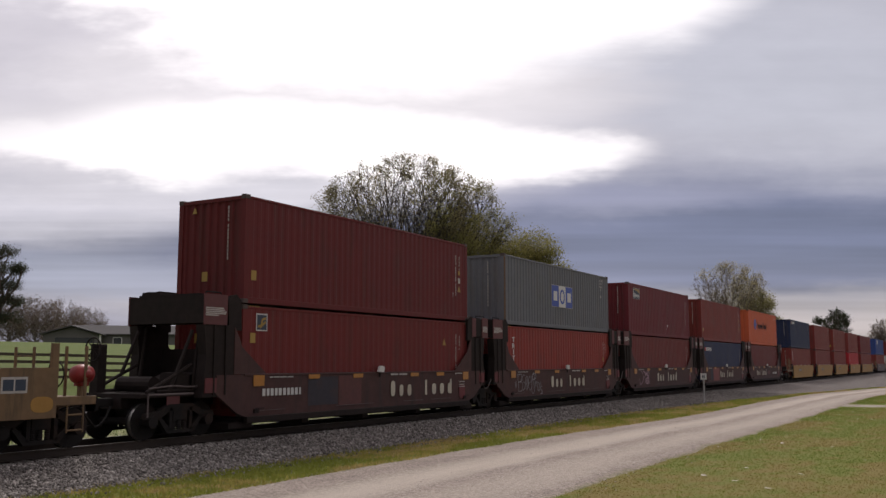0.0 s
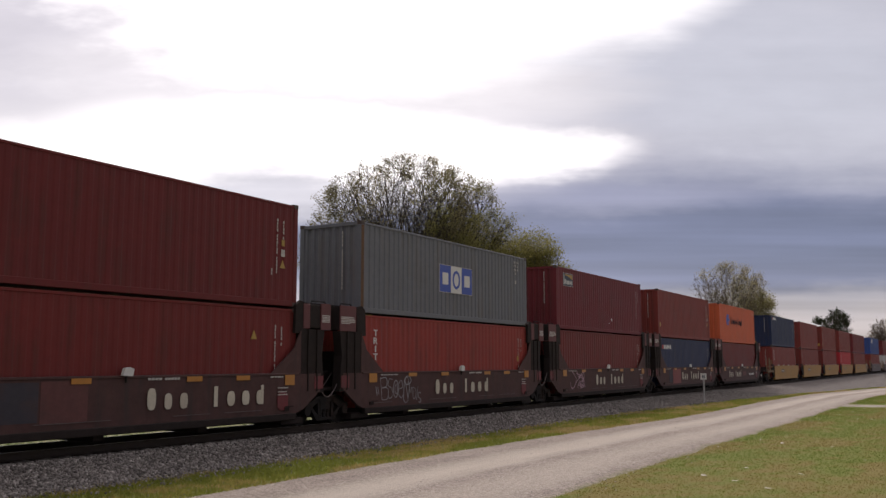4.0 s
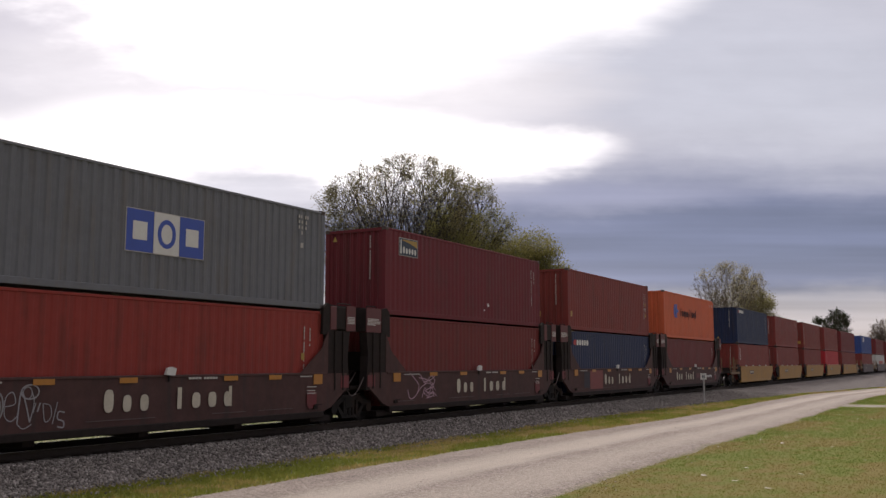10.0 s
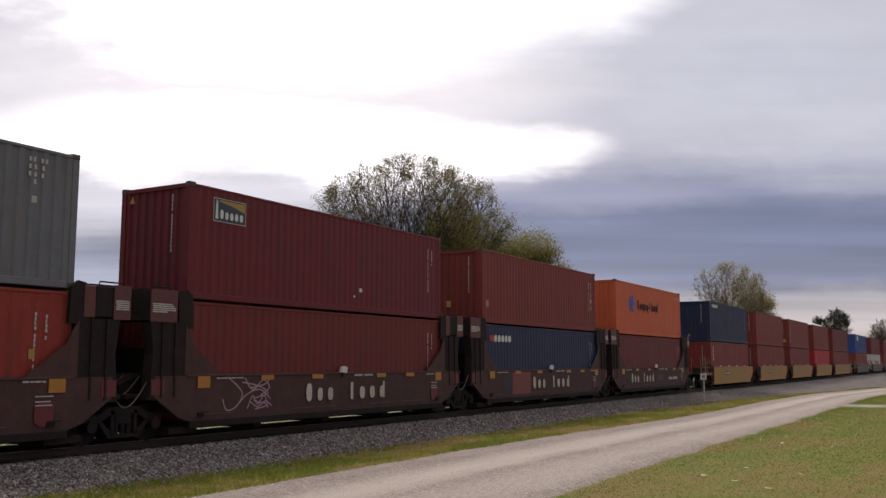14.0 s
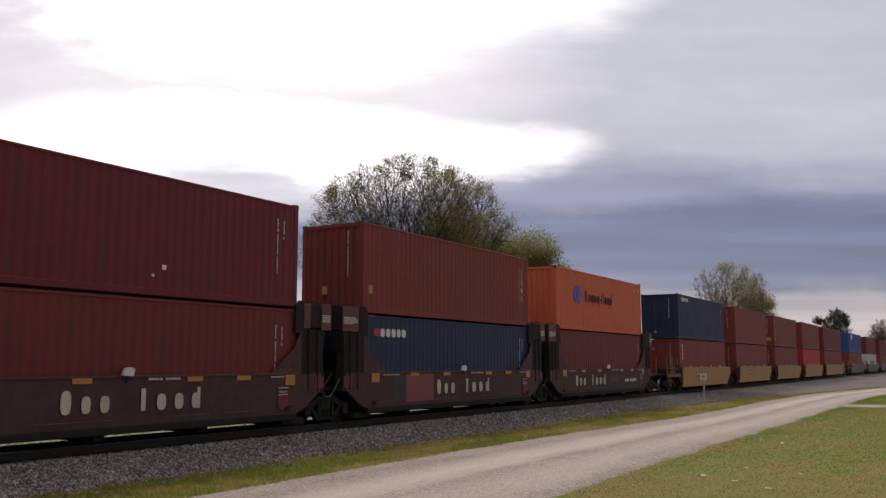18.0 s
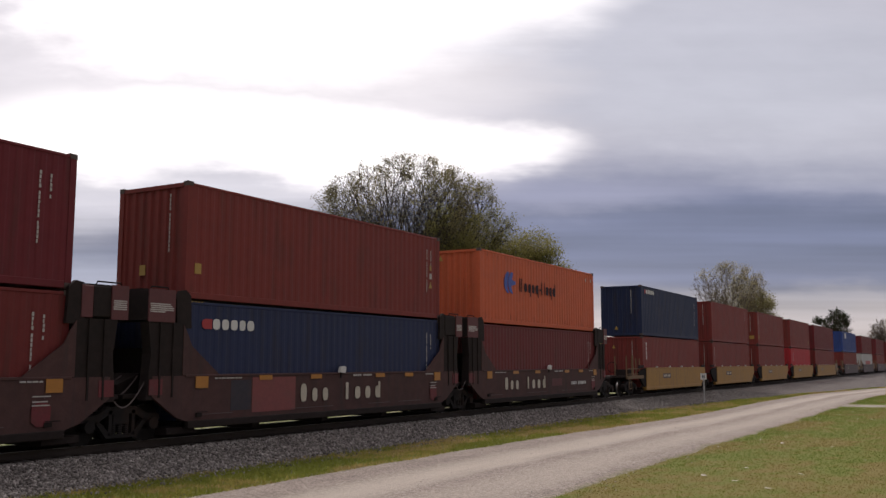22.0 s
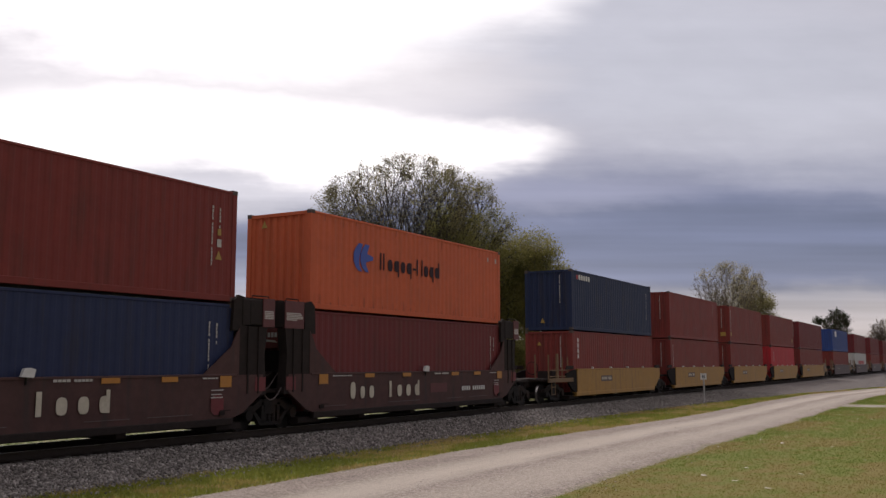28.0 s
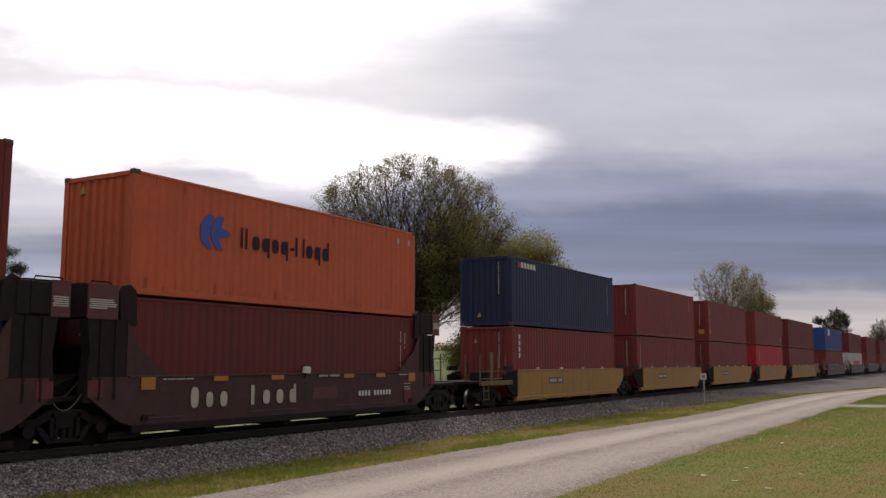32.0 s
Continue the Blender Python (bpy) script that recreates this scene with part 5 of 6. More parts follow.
def soft_word(x, z, shapes, h, material, name, text, gap=.06, tall=1.45, pen=.075):
    """A row of plain rounded shapes and bars in place of a word. shapes: (kind, width); o rounded, l tall bar, p rounded with a bar below, d with a bar above, - dash."""
    def f(b):
        xx, y = x, NEAR - .004
        for kind, w in shapes:
            g, e = Geo(), xx + w * .86
            if kind in "opd":
                g.plate_xz(blob_outline(xx, e, z, z + h), y - .003, y)
            if kind in "pd":
                lo, hi = (z - h * .42, z + h) if kind == "p" else (z, z + h * tall)
                g.box(e - pen, e, y - .005, y - .001, lo, hi)
            if kind == "l":
                g.box(xx, xx + pen, y - .003, y, z, z + h * tall)
            if kind == "-":
                g.box(xx, xx + w, y - .003, y, z + h * .4, z + h * .4 + pen)
            part(name, g, material, b, text)
            xx += w + gap
    return f


container("navy", "navy blue ribbed container with a white word-like logo in the well", B[3], 0,
          [soft_word(.98, 2.20, (("o", .29), ("o", .29), ("o", .29), ("o", .26), ("o", .31)), .27, WHITE, "logo_shape", "white rounded shape", .03, pen=.10),
           lambda b: part("logo_shape", Geo().plate_xz([(.60, 2.26), (.70, 2.21), (.95, 2.21), (.95, 2.46), (.70, 2.46), (.60, 2.40)], NEAR - .008, NEAR - .003), LOGO_RED, b, "red rounded shape"), end_marks] + codes)


def rust_runs(seed, n):
    """Thin uneven rust runs that climb from the bottom rail and hang from the top one."""
    def f(b):
        r, g = random.Random(seed), Geo()
        for k in range(n):
            x, w = r.uniform(.3, 11.9), r.uniform(.015, .07)
            if r.random() < .75:
                z0, z1 = .14, .17 + .30 * r.random() ** 2.5
            else:
                z1 = CH - .09
                z0 = z1 - .05 - .3 * r.random() ** 2
            g.plate_xz([(x, z0), (x + w, z0), (x + w * r.uniform(.5, .9), z1), (x + w * r.uniform(.1, .4), z1)], NEAR - .0025, NEAR - .001)
        tagged(part("rust_run", g, RUST_RUN, b, "short brown rust runs along the rails"), kind="stuff")
    return f


def orange_logo(b):
    for dx in (0, .36):
        x, y0 = 2.12 + dx, NEAR - .008 - dx * .01
        part("logo_shape", Geo().plate_xz([(x, 1.58), (x + .10, 1.40), (x + .26, 1.29), (x + .46, 1.27), (x + .30, 1.50), (x + .31, 1.74), (x + .48, 2.14), (x + .28, 2.16), (x + .12, 2.02), (x, 1.82)], y0, NEAR - .003), LOGO_BLUE, b, "blue rounded half of a bird-like shape")
    part("logo_shape", Geo().plate_xz([(2.76, 1.58), (3.17, 1.68), (3.17, 1.78), (2.76, 1.88)], NEAR - .014, NEAR - .003), LOGO_BLUE, b, "blue beak shape")


container("orange", "orange ribbed container with a blue shape and dark lettering blocks", B[4], 1,
          [orange_logo, rust_runs(5, 55), soft_word(3.58, 1.42, (("l", .12), ("l", .22), ("o", .33), ("p", .34), ("o", .33), ("p", .34), ("-", .18), ("l", .26), ("l", .10), ("o", .34), ("p", .30), ("d", .36)), .38, LOGO_WORD, "logo_shape", "dark rounded shape or bar", .055),
           triangle_mark(0, 2.45, .22, True, .45), column_marks(11.1, 2.56, 1, .16), column_marks(11.75, 2.56, 1, .16)])
def tank_logo(b):
    part("logo_shape", Geo().box(.008, .016, -.05, .85, 1.80, 2.40), PRIMER, b, "red square patch")
    for i in range(3):
        part("logo_shape", Geo().box(.004, .008, -.02 + i * .13, .07 + i * .13, 2.12, 2.26), WHITE, b, "small white bar")
    part("logo_shape", Geo().plate_yz([(-.04, 1.96), (.42, 2.00), (.46, 2.06), (.06, 2.03)], .004, .008), WHITE, b, "slim white underline")


container("brown_e", "dull dark brown ribbed container in the well", B[4], 0, [tank_logo] + codes)

# the yellow car's load
Y = [62.471 + 16.0 * k for k in range(5)]
container("navy_f", "navy blue ribbed container on a red-brown one", Y[0], 1,
          [soft_word(.9, 2.42, (("o", .28), ("o", .28), ("o", .28), ("o", .28), ("o", .28)), .26, WHITE, "logo_shape", "white rounded shape", .03, pen=.09), front_code(-.62, 2.62, 12), triangle_mark(0, .35, .22, True, .2), label_plate(.62, 2.44, .22, .22, LOGO_RED, "logo_shape", "red shape")] + codes[:1])
container("rust_red", "red-brown ribbed container in a yellow well car", Y[0], 0, [upright_blocks(.55, 2.55, 4, .30, .20), front_code(), triangle_mark(0, 2.2, .2, True, .4)])
container("rust_red", "red-brown ribbed shipping container", Y[1], 1, [front_code(), column_marks(10.9, 2.6, 8)])
container("rust_red", "red-brown ribbed container in a yellow well car", Y[1], 0, [column_marks(.5, 2.5, 8, .12), front_code()])
container("brown_d", "brown ribbed shipping container with pale marks", Y[2], 1, [column_marks(.4, 2.5, 8, .14), front_code(), front_label(-.9, .5, .4, .3), label_plate(.3, .5, .3, .3, YELLOW)])
container("rust_red", "red-brown ribbed container in a yellow well car", Y[2], 0, [front_code()])
container("rust_red", "red-brown ribbed shipping container", Y[3], 1, [label_plate(11.2, .5, .3, .3, YELLOW)])
container("bright_red", "bright red ribbed container in a yellow well car", Y[3], 0, [column_marks(1.2, 2.4, 3, .22)])
container("dark_red", "long dark red ribbed shipping container", Y[4], 1, [front_code()], LONG)
container("rust_red", "long red-brown ribbed container in a yellow well car", Y[4], 0, [], LONG)
G = [152.34 + 24.4 * k for k in range(4)]
container("blue", "long bright blue ribbed container with a small white mark", G[0], 1, [label_plate(2.6, 1.9, 1.6, .75, WHITE, "logo_shape", "small white shape")], LONG)
container("rust_red", "long red-brown ribbed container in a grey well car", G[0], 0, [], LONG)
container("dark_red", "long dark red ribbed shipping container", G[1], 1, [], LONG)
container("white", "white container with a red patch in a grey well car", G[1], 0, [blocks_logo([(4.5, .75, 8.0, .95)], LOGO_RED, "logo_shape", "red patch")], LONG)
for k in (2, 3):
    container("dark_red", "long dark red ribbed shipping container", G[k], 1, [], LONG)
    container("rust_red", "long red-brown ribbed container in a grey well car", G[k], 0, [], LONG)
# ---- trees ----
def bark(name, base):
    return surface(name, base, rough=0.9, grain=0.3, scale=5.0, stain=(.05, .045, .04), stain_amount=0.4, bump=0.6, bump_scale=30)


BARK_DARK = bark("bark_dark", (.050, .042, .038))
BARK = bark("bark_grey", (.11, .095, .08))
# lighter bark of far trees, with the distance haze put into its colour
BARK_HAZY = bark("bark_hazy", (.20, .17, .15))
BARK_PINE = bark("bark_pine", (.09, .06, .045))


def leaf_material(name, stops):
    m = bpy.data.materials.new(name)
    m.use_nodes = True
    g = Nodes(m.node_tree)
    b = m.node_tree.nodes["Principled BSDF"]
    rnd = g.add("ShaderNodeNewGeometry").outputs["Random Per Island"]
    co = g.add("ShaderNodeTexCoord").outputs["Object"]
    k = g.math("ADD", g.math("MULTIPLY", rnd, 0.5), g.math("MULTIPLY", g.steps(g.noise(co, 0.35, 3.0), .3, .7), 0.5))
    col = g.ramp(k, stops)
    g.link(col, b.inputs["Base Color"])
    b.inputs["Roughness"].default_value = 0.6
    b.inputs["Specular IOR Level"].default_value = 0.25
    tl = g.add("ShaderNodeBsdfTranslucent", {"Color": col})
    mx = g.add("ShaderNodeMixShader", (0.6, b.outputs[0], tl.outputs[0]))
    g.link(mx.outputs[0], m.node_tree.nodes["Material Output"].inputs["Surface"])
    return m


LEAF_OLIVE = leaf_material("leaf_olive", [(.1, (.13, .115, .055)), (.5, (.21, .185, .09)), (.9, (.30, .255, .13))])
LEAF_GREEN = leaf_material("leaf_green", [(.1, (.15, .145, .048)), (.5, (.25, .235, .08)), (.9, (.36, .325, .115))])
# backlight and haze are put into this lighter leaf colour
LEAF_HAZY = leaf_material("leaf_hazy", [(.1, (.25, .225, .13)), (.5, (.36, .32, .19)), (.9, (.46, .41, .25))])
LEAF_BARE = leaf_material("leaf_brown", [(.1, (.085, .065, .052)), (.5, (.13, .10, .08)), (.9, (.18, .135, .10))])
NEEDLE = leaf_material("needle_dark", [(.1, (.016, .024, .012)), (.5, (.035, .045, .022)), (.9, (.06, .065, .035))])


TREE_AT = {"big": (50.7, 32.1), "bush": (56.4, 25.8), "second": (107.3, 24.2), "dark": (198.5, 24.8), "edge": (262.0, 21.6), "bare_a": (109.2, 150.6), "bare_b": (115.9, 153.1), "bare_c": (124.4, 156.6), "bare_d": (103.5, 149.7)}


def rightward(p):
    return p.x * math.sin(YAW) - p.y * math.cos(YAW)


class Tree:
    """Grows wood from a root towards points spread through a crown."""

    def __init__(self, seed):
        self.r = random.Random(seed)
        self.wood, self.tips = Geo(), []

    def grow(self, trunk_h, trunk_r, crowns, count, twig=.012, sway=.12, gaps=.38, shell=.45):
        """crowns: (right, depth, up, half axes three, share). Wood thickens with what it carries."""
        r = self.r
        right, deep = Vector((math.sin(YAW), -math.cos(YAW), 0)), Vector((math.cos(YAW), math.sin(YAW), 0))
        goals = []
        for cr, cd, cz, ar, ad, az, share in crowns:
            n = int(count * share)
            while n > 0:
                d = Vector((r.gauss(0, 1), r.gauss(0, 1), r.gauss(0, 1))).normalized() * (r.random() ** shell)
                p = right * (cr + d.x * ar) + deep * (cd + d.y * ad) + Vector((0, 0, cz + d.z * az))
                if p.z < trunk_h * .8 or noise.noise((p.x * gaps, p.y * gaps, p.z * gaps + 9)) < -.33:
                    continue
                goals.append(p)
                n -= 1
        root = Vector((0, 0, trunk_h))
        goals.sort(key=lambda p: (p - root).length + r.uniform(0, 1.0))
        pts = [Vector((0, 0, 0)), Vector((.05, .03, trunk_h * .5)), root]
        up = [-1, 0, 1]
        # main limbs fan out first
        cr, cd, cz, ar, ad, az, _ = crowns[0]
        n = 9
        for i in range(n):
            a = 2 * math.pi * (i + r.uniform(-.2, .2)) / n
            out = r.uniform(.15, .85)
            end = right * (cr + ar * out * math.cos(a)) + deep * (cd + ad * out * math.sin(a)) + Vector((0, 0, cz + az * (.75 - out * .75 + r.uniform(-.1, .15))))
            last = 2
            for k in range(1, 7):
                f = k / 6
                q = root.lerp(end, f) + (end - root).cross(Vector((0, 0, 1))).normalized() * .25 * math.sin(f * 3) * r.uniform(-1, 1)
                q -= Vector((end.x, end.y, 0)) * .22 * math.sin(f * math.pi) * (1 - f)
                pts.append(q)
                up.append(last)
                last = len(pts) - 1
        arr = np.zeros((len(goals) * 4 + 80, 3))
        arr[:len(pts)] = [tuple(p) for p in pts]
        way = np.zeros_like(arr)
        way[:3] = (0, 0, 1)
        for i in range(3, len(pts)):
            way[i] = tuple((pts[i] - pts[up[i]]).normalized())
        tip_ids = []
        for g in goals:
            n = len(pts)
            dist = np.linalg.norm(arr[2:n] - np.array(tuple(g)), axis=1)
            below = np.maximum(0.0, arr[2:n, 2] - (g.z - .6 * dist)) * 1.2      # branches climb rather than hang
            turn = 1 - np.einsum("ij,ij->i", np.array(tuple(g)) - arr[2:n], way[2:n]) / (dist + 1e-6)
            k = 2 + int(np.argmin(dist * (1 + 2.6 * turn) + below))
            a, last = pts[k], k
            length = (g - a).length
            steps = 3 if length > 1.6 else 2 if length > .7 else 1
            for i in range(1, steps + 1):
                f = i / steps
                q = a.lerp(g, f) + Vector((r.uniform(-1, 1), r.uniform(-1, 1), r.uniform(-.4, 1.0))) * (sway * length * (1 - f) + .02)
                arr[len(pts)] = tuple(q)
                way[len(pts)] = tuple((q - pts[last]).normalized())
                pts.append(q)
                up.append(last)
                last = len(pts) - 1
            tip_ids.append(last)
        load = [0.0] * len(pts)
        for i in tip_ids:
            load[i] += 1
        for i in range(len(pts) - 1, 0, -1):
            load[up[i]] += load[i]
        top = load[2]
        rad = [max(twig, trunk_r * (w / top) ** .44) for w in load]
        rad[0], rad[1] = trunk_r * 1.35, trunk_r * 1.08
        for i in range(1, len(pts)):
            j = up[i]
            ra = min(rad[j], rad[i] * 1.5)
            n = 8 if ra > .15 else 5 if ra > .05 else 3
            self.wood.tube([tuple(pts[j]), tuple(pts[i])], ra, n, rad[i])
        self.tips = [(pts[i], max(0.0, 1 - min(((rightward(pts[i]) - c[0]) / c[3]) ** 2 + ((pts[i].z - c[2]) / c[5]) ** 2 + ((pts[i].x * deep.x + pts[i].y * deep.y - c[1]) / c[4]) ** 2 for c in crowns))) for i in tip_ids]
        return self


class FanTree(Tree):
    """Straight limbs fan out of a short trunk and fork three times, up to the edge of the crown."""

    def fan(self, trunk_h, trunk_r, crowns, limbs, forks, limb_r, twig):
        r, up = self.r, Vector((0, 0, 1))
        right, deep = Vector((math.sin(YAW), -math.cos(YAW), 0)), Vector((math.cos(YAW), math.sin(YAW), 0))

        def depth(p):
            return 1 - min(((p.dot(right) - c[0]) / c[3]) ** 2 + ((p.dot(deep) - c[1]) / c[4]) ** 2 + ((p.z - c[2]) / c[5]) ** 2 for c in crowns)

        def branch(p, d, length, rad, level):
            n = (7, 4, 3, 2)[level]
            path, ways = [p], [d]
            for i in range(n):
                d = (d + up * (.05 if level else .02) + Vector((r.gauss(0, 1), r.gauss(0, 1), r.gauss(0, 1))) * .07).normalized()
                q = path[-1] + d * length / n
                if level and i and depth(q) < -.04:
                    break
                path.append(q)
                ways.append(d)
            end = max(twig, rad * .35)
            self.wood.tube([tuple(q) for q in path], max(rad, twig), (6, 4, 3, 3)[level], end)
            if level == 3:
                self.tips.append((path[-1], max(0.0, depth(path[-1]))))
                return
            m = len(path) - 1
            for k in range(forks[level]):
                f = .22 + .78 * (k + r.random()) / forks[level]
                i = min(int(f * m), m - 1)
                base = path[i].lerp(path[i + 1], f * m - i)
                side = ways[i + 1].cross(Vector((r.gauss(0, 1), r.gauss(0, 1), r.gauss(0, 1)))).normalized()
                a = radians(r.uniform(22, 48))
                branch(base, ways[i + 1] * math.cos(a) + side * math.sin(a), length * (.56 - .24 * f) * r.uniform(.8, 1.2), (rad + (end - rad) * f) * .62, level + 1)

        self.wood.tube([(0, 0, 0), (.05, .03, trunk_h * .5), (0, 0, trunk_h)], trunk_r * 1.3, 10, trunk_r * .8)
        for c in crowns:
            n = max(1, round(limbs * c[6]))
            for k in range(n):
                h = -.35 + 1.33 * (k + r.random()) / n
                a = k * 2.39996 + c[0] + r.uniform(-.4, .4)
                w = math.sqrt(max(.02, 1 - h * h))
                goal = right * (c[0] + w * math.cos(a) * c[3] * .9) + deep * (c[1] + w * math.sin(a) * c[4] * .9) + up * (c[2] + h * c[5] * .9)
                root = Vector((0, 0, trunk_h * r.uniform(.65, 1.0)))
                way = goal - root
                branch(root, (way.normalized() + up * .12).normalized(), way.length * .92, limb_r * r.uniform(.8, 1.2), 0)
        return self


def leaves(tips, per, size, spread, seed, material, flat=1.0):
    """Clumps of small four-cornered leaves round the twig ends."""
    rng = np.random.default_rng(seed)
    pts = np.array([tuple(p) for p, _ in tips])
    idx = np.repeat(np.arange(len(pts)), per)
    c = pts[idx] + rng.normal(0, spread, (len(idx), 3)) * np.array([1, 1, flat])
    a = rng.normal(0, 1, (len(idx), 3))
    a /= np.linalg.norm(a, axis=1)[:, None]
    b = np.cross(a, rng.normal(0, 1, (len(idx), 3)))
    b /= np.linalg.norm(b, axis=1)[:, None]
    s = size * (0.5 + rng.random((len(idx), 1)))
    v = np.stack([c - a * s, c - b * s * .5, c + a * s, c + b * s * .5], axis=1).reshape(-1, 3)
    return quick_mesh("crown", v, np.arange(len(v)), 4, material)


def tree(name, label, x, y, seed, trunk_h, trunk_r, crowns, count, leaf, bark_m, twig=.012, gaps=.38, shell=.45, fan=None):
    """A broadleaf tree. fan: limbs, forks at three levels and the limbs' radius, for a tree of straight limbs. leaf: None or rows of (tips from, tips to, leaves a tip, size, spread, material), tips as shares."""
    ob = tagged(new(name), label, "tree")
    ob.location = (x, y, ground_height(x, y) - .08)
    t = FanTree(seed).fan(trunk_h, trunk_r, crowns, *fan, twig) if fan else Tree(seed).grow(trunk_h, trunk_r, crowns, count, twig, .04, gaps, shell)
    part("trunk", t.wood.mesh("trunk", bark_m), None, ob)
    r = random.Random(seed)
    r.shuffle(t.tips)
    for test, per, size, spread, material in leaf or ():
        chosen = [p for p in t.tips if test(p[0], p[1])]
        if chosen:
            part("crown", leaves(chosen, per, size, spread, seed, material), None, ob)
    return ob


def greener(p):
    """The denser, greener side of the large tree, with a ragged border."""
    return rightward(p) - .55 * max(0.0, p.z - 8.0) + 5.0 * noise.noise((p.x * .5, p.y * .5, p.z * .5)) > 1.6


tree("tree", "large spreading tree with thin olive autumn leaves", *TREE_AT["big"], 4, 2.4, .40,
     [(-.3, 0, 9.6, 6.2, 5.2, 5.25, .58), (-3.9, 0, 8.2, 3.4, 4.0, 3.4, .12), (4.1, 0, 9.2, 3.1, 3.5, 3.9, .18), (4.6, 0, 6.2, 3.2, 3.2, 2.8, .16)], 0,
     [(lambda p, k: not greener(p) and k < .32, 30, .044, .14, LEAF_OLIVE), (lambda p, k: not greener(p) and k >= .32, 4, .045, .17, LEAF_OLIVE),
      (lambda p, k: greener(p) and p.z > 8.6, 32, .048, .20, LEAF_GREEN), (lambda p, k: greener(p) and p.z <= 8.6, 32, .054, .30, LEAF_GREEN)], BARK_DARK, .012, fan=(104, (5, 4, 3), .060))
tree("tree", "dense leafy bushy green tree beside the large one", *TREE_AT["bush"], 8, 1.6, .22,
     [(0, 0, 7.0, 2.6, 2.6, 3.6, .56), (-2.8, 0, 7.0, 2.5, 2.2, 3.8, .44)], 720, [(lambda p, k: True, 190, .05, .30, LEAF_GREEN)], BARK)
for sx, sy, seed in ((52.0, 24.4, 60), (53.2, 22.8, 61), (57.5, 22.6, 62), (51.6, 27.9, 63)):
    tree("shrub", "low dense leafy shrub behind the line", sx, sy, seed, .5, .10, [(0, 0, 2.0, 1.7, 1.4, 1.7, 1.0)], 260, [(lambda p, k: True, 90, .055, .22, LEAF_GREEN)], BARK)
tree("tree", "half-bare spreading green tree far off, haze put into its pale colours", *TREE_AT["second"], 15, 2.0, .34,
     [(-.2, 0, 8.8, 4.7, 4.5, 4.6, .8), (3.0, 0, 6.6, 2.1, 2.2, 2.3, .2)], 1500,
     [(lambda p, k: rightward(p) > -1.0 or p.z > 11.6, 18, .060, .22, LEAF_HAZY), (lambda p, k: rightward(p) > 2.0 and p.z < 9.5, 24, .07, .3, LEAF_GREEN), (lambda p, k: rightward(p) <= -1.0 and p.z <= 11.6, 4, .06, .22, LEAF_BARE)], BARK_HAZY, .018, fan=(24, (6, 5, 3), .08))
tree("tree", "dark flat-topped evergreen far off", *TREE_AT["dark"], 33, 4.5, .3,
     [(.6, 0, 10.9, 2.0, 2.0, 1.7, .34), (-2.7, 0, 10.2, 1.3, 1.4, .8, .15), (2.3, 0, 10.4, 1.3, 1.4, 1.4, .18), (-.6, 0, 8.9, 2.4, 2.0, .9, .17), (1.6, 0, 8.4, 2.0, 1.8, 1.2, .16)], 420, [(lambda p, k: True, 24, .10, .22, NEEDLE)], BARK_PINE, .03, 1.1)
tree("tree", "rust-coloured tree at the far bend", *TREE_AT["edge"], 35, 4.0, .25, [(0, 0, 9.2, 2.6, 2.6, 4.0, .8), (-2.6, 0, 7.4, 1.6, 1.6, 1.4, .2)], 420, [(lambda p, k: True, 16, .13, .4, LEAF_BARE)], BARK, .025)
for i, key in enumerate(("bare_a", "bare_b", "bare_c", "bare_d")):
    tree("tree", "bare brown twiggy tree by the house", *TREE_AT[key], 50 + i, 1.6, .22, [(0, 0, 5.4, 4.9, 4.6, 4.6 if i < 2 else 4.0, 1.0)], 1300, [(lambda p, k: True, 8, .10, .36, LEAF_BARE)], BARK_HAZY, .03, .3)


NEEDLE_GREY = leaf_material("needle_grey", [(.1, (.035, .042, .028)), (.5, (.065, .072, .048)), (.9, (.10, .105, .075))])
tree("pine_tree", "grey-green pine with uneven clumpy boughs", 31.4, 48.0, 31, 1.2, .22,
     [(-.6, 0, 4.4, 1.9, 2.0, 2.9, .34), (.9, 0, 6.4, .9, .9, .35, .1), (1.5, 0, 5.4, .9, .9, .32, .15), (1.2, 0, 4.5, 1.0, 1.0, .3, .14), (1.6, 0, 3.6, 1.0, 1.0, .3, .14), (1.3, 0, 2.7, 1.1, 1.0, .35, .13)],
     420, [(lambda p, k: True, 56, .035, .12, NEEDLE_GREY)], BARK_PINE, .014, 1.1)


# far tree line along the horizon
def far_woods():
    rng = np.random.default_rng(3)
    tips = []
    for k in range(900):
        a = radians(14 + 60 * rng.random())
        d = 330 + 120 * rng.random()
        x, y = d * math.cos(a), d * math.sin(a)
        if y < 24:
            continue
        zb = ground_height(x, y)
        h = 2.2 + 1.8 * noise.noise((a * 9, 2, 0)) + 1.5 * rng.random()
        for j in range(5):
            tips.append(((x + rng.normal(0, 2.0), y + rng.normal(0, 2.0), zb + h * (j + .5) / 5), 0))
    me = leaves(tips, 8, .7, .8, 7, LEAF_BARE)
    tagged(new("far_woods", me), "hazy brown line of far bare trees", "woods", kind="stuff")


far_woods()

# ---- house behind the field ----
SIDING = surface("grey_siding", (.095, .092, .088), rough=0.8, grain=0.1, scale=1.0)
SHINGLE = surface("grey_shingle", (.075, .073, .075), rough=0.9, grain=0.25, scale=2.0)
TRIM = surface("white_trim", (.7, .7, .68), rough=0.6, grain=0.05, scale=2.0)
WINDOW = surface("window_glass", (.03, .035, .04), rough=0.15, grain=0.1, scale=1.0, bump=0)


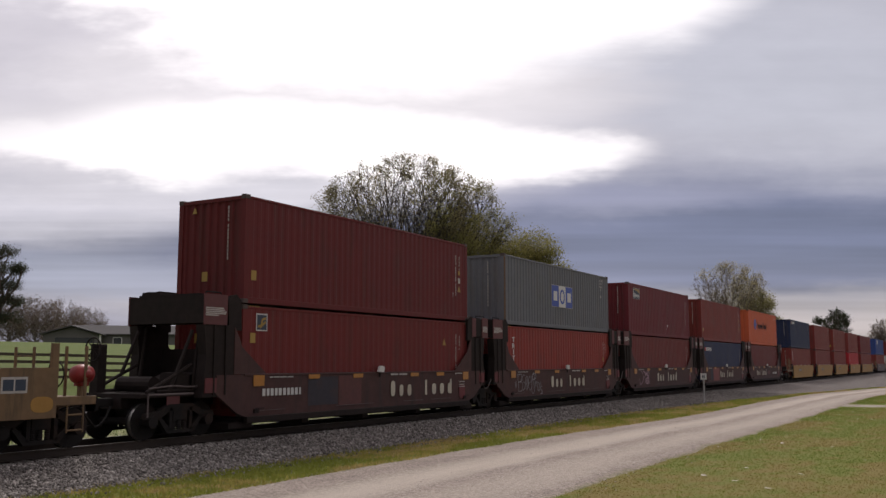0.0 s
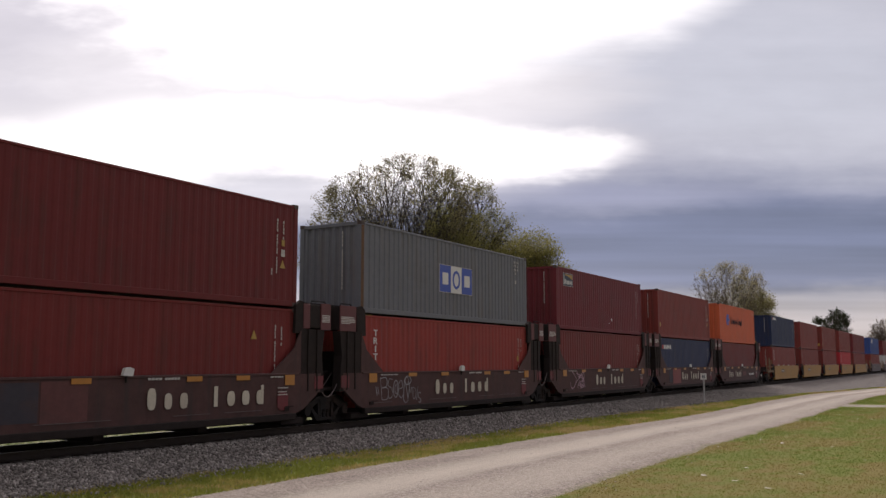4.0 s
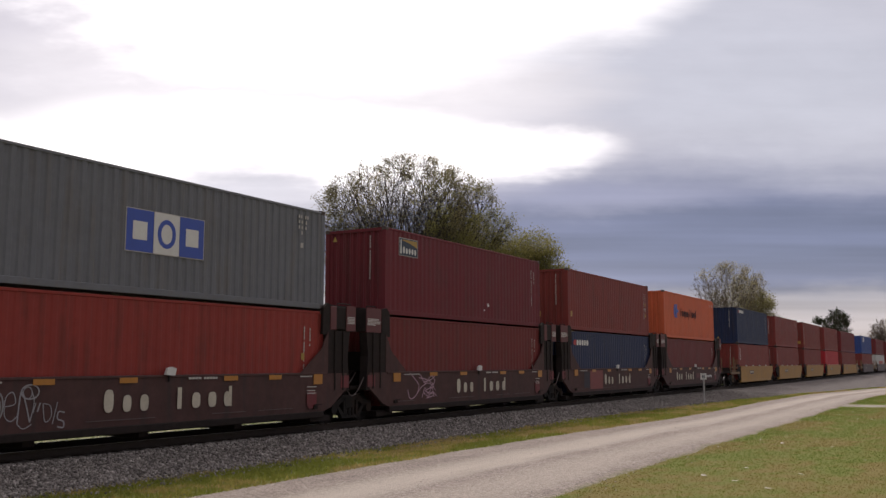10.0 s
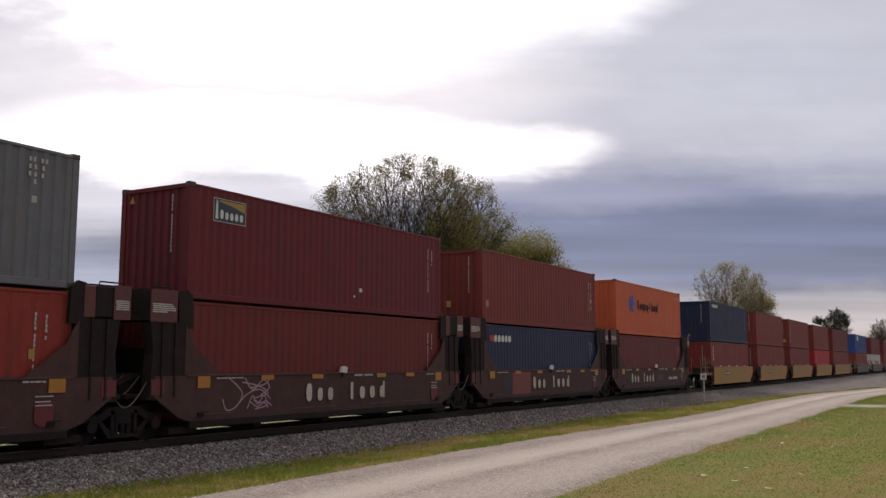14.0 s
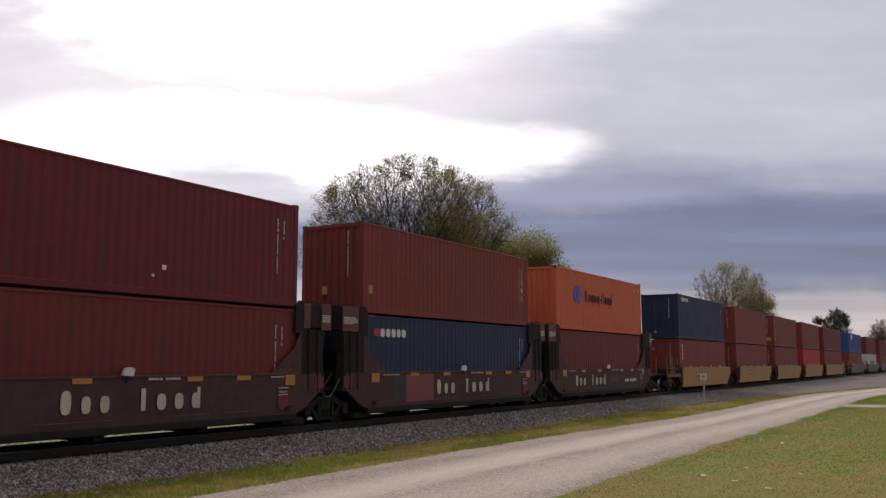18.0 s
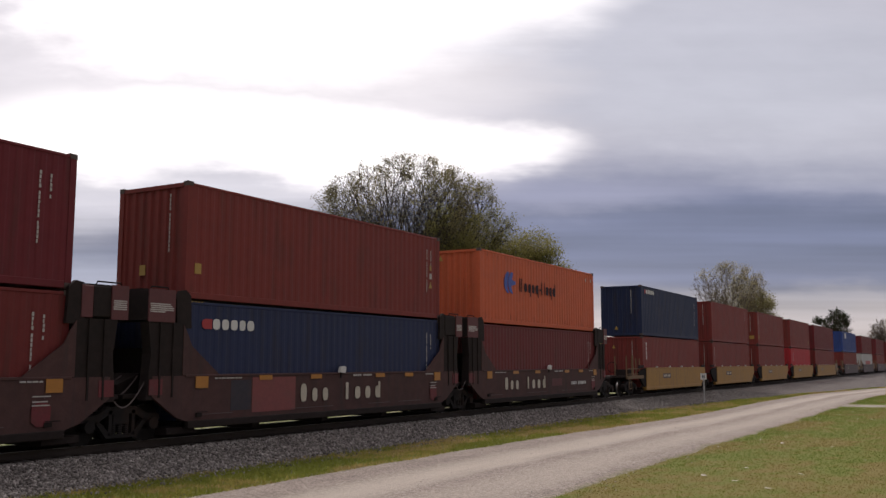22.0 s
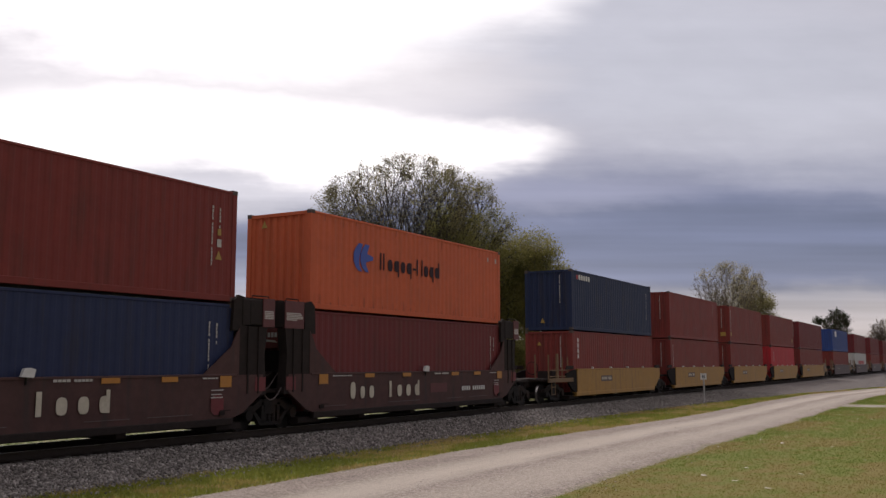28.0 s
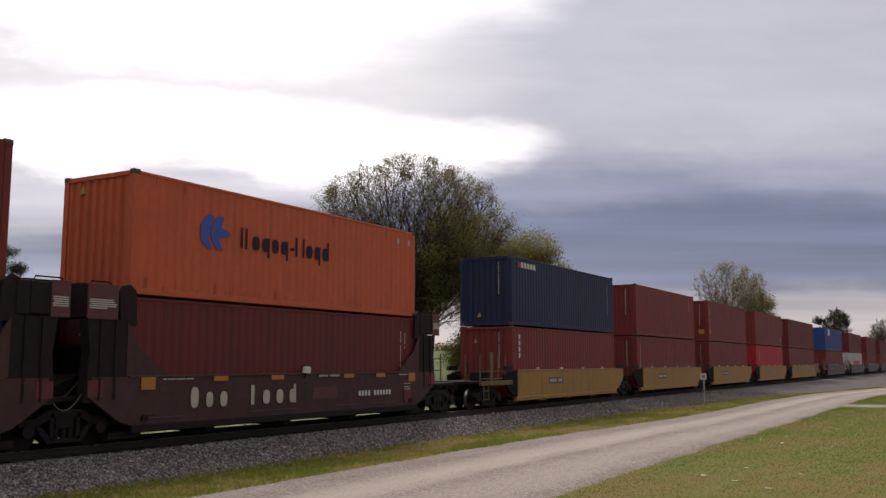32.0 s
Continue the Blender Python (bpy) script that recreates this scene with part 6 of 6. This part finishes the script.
def house(x, y, turn):
    h = tagged(new("house"), "low grey single-storey house with a shallow gable roof", "house")
    h.matrix_basis = pose(x, y, ground_height(x, y) - .1, 0, 0, turn)
    w, d, e = 20.0, 7.0, 2.5
    part("wall", Geo().box(0, w, 0, d, 0, e), SIDING, h)
    part("porch_wall", Geo().box(-3.4, 5.2, -3.0, 0, 0, 2.4), SIDING, h)
    g = Geo()
    g.plate_yz([(-.5, e - .02), (d / 2, e + 1.5), (d + .5, e - .02), (d + .5, e + .12), (d / 2, e + 1.68), (-.5, e + .12)], -.5, w + .5)
    part("roof", g, SHINGLE, h)
    g = Geo()
    g.plate_xz([(-4.0, 2.36), (.9, 3.75), (5.8, 2.36), (5.8, 2.5), (.9, 3.92), (-4.0, 2.5)], -3.6, 3.5)
    part("porch_roof", g, SHINGLE, h)
    part("gable", Geo().plate_xz([(-3.4, 2.4), (5.2, 2.4), (.9, 3.6)], -2.98, -2.9), SIDING, h)
    part("opening", Geo().box(-1.6, 4.2, -3.04, -2.99, .1, 1.9), WINDOW, h, "dark carport opening")
    for xx in (7.0, 10.0, 14.5, 17.5):
        win = part("window", Geo().box(xx, xx + 1.3, -.05, .02, .9, 2.0), WINDOW, h)
        part("frame", Geo().box(xx - .08, xx + 1.38, -.06, -.02, .82, .9).box(xx - .08, xx + 1.38, -.06, -.02, 2.0, 2.08).box(xx - .08, xx, -.06, -.02, .82, 2.08).box(xx + 1.3, xx + 1.38, -.06, -.02, .82, 2.08), TRIM, win)
    part("corner_board", Geo().box(5.2, 5.45, -3.05, -2.8, 0, 2.4), TRIM, h, "white corner board")
    return h


house(101.0, 130.5, -48.0)

# paddock fence on the rising field
FENCE = surface("dark_fence", (.07, .055, .042), rough=0.9, grain=0.25, scale=3.0)
fence = tagged(new("fence"), "dark four-rail wooden paddock fence", "fence")
post_me = Geo().box(-.07, .07, -.07, .07, -.2, 1.35, .01).mesh("post", FENCE)
F0, F1, NF = Vector((14.0, 36.0)), Vector((46.0, 30.0)), 14
for k in range(NF):
    a, b = F0.lerp(F1, k / NF), F0.lerp(F1, (k + 1) / NF)
    za, zb = ground_height(*a), ground_height(*b)
    part("post", post_me, None, fence, at=pose(a.x, a.y, za))
    for h in (.30, .60, .92, 1.22):
        g = Geo().loft([[(p.x, p.y - .1, z + h - .06), (p.x, p.y - .06, z + h - .06), (p.x, p.y - .06, z + h + .06), (p.x, p.y - .1, z + h + .06)] for p, z in ((a, za), (b, zb))])
        part("rail", g, FENCE, fence)

# small line-side marker post
marker = tagged(new("marker_post"), "slim pale steel marker post with a small square plate", "sign post")
marker.location = (52.9, 13.6, bed_height(52.9, 13.6))
part("pole", Geo().tube([(0, 0, -.3), (0, 0, 1.55)], .045, 8), surface("galvanised", (.38, .38, .39), rough=0.5, metal=0.4, grain=0.1, scale=4), marker)
part("plate", Geo().box(-.03, -.015, -.17, .17, 1.30, 1.66), WHITE, marker, "small white square plate")
part("plate_mark", Geo().box(-.036, -.031, -.07, .07, 1.40, 1.56), LOGO_DARK, marker, "dark square mark")


# ---- what moves ----
def motions():
    """The train rolls to the left and slows; its wheels turn; the clouds drift."""
    times = [float(k) for k in range(33)]
    for ob, x, y, z in MOVERS:
        walk(ob, [(t, pose(x - travel(t), y, z)) for t in times])
    for w, k in WHEELS:
        rows = []
        for i in range(161):
            t = i * .2
            rows.append((t, pose(k, 0, .42, 0, math.degrees(-travel(t) / .42), 0)))
        walk(w, rows)
    walk(clouds, [(0.0, pose(0, 0, EYE_Z + CLOUD_H)), (32.0, pose(-.41 * CLOUD_H, .31 * CLOUD_H, EYE_Z + CLOUD_H))])


motions()
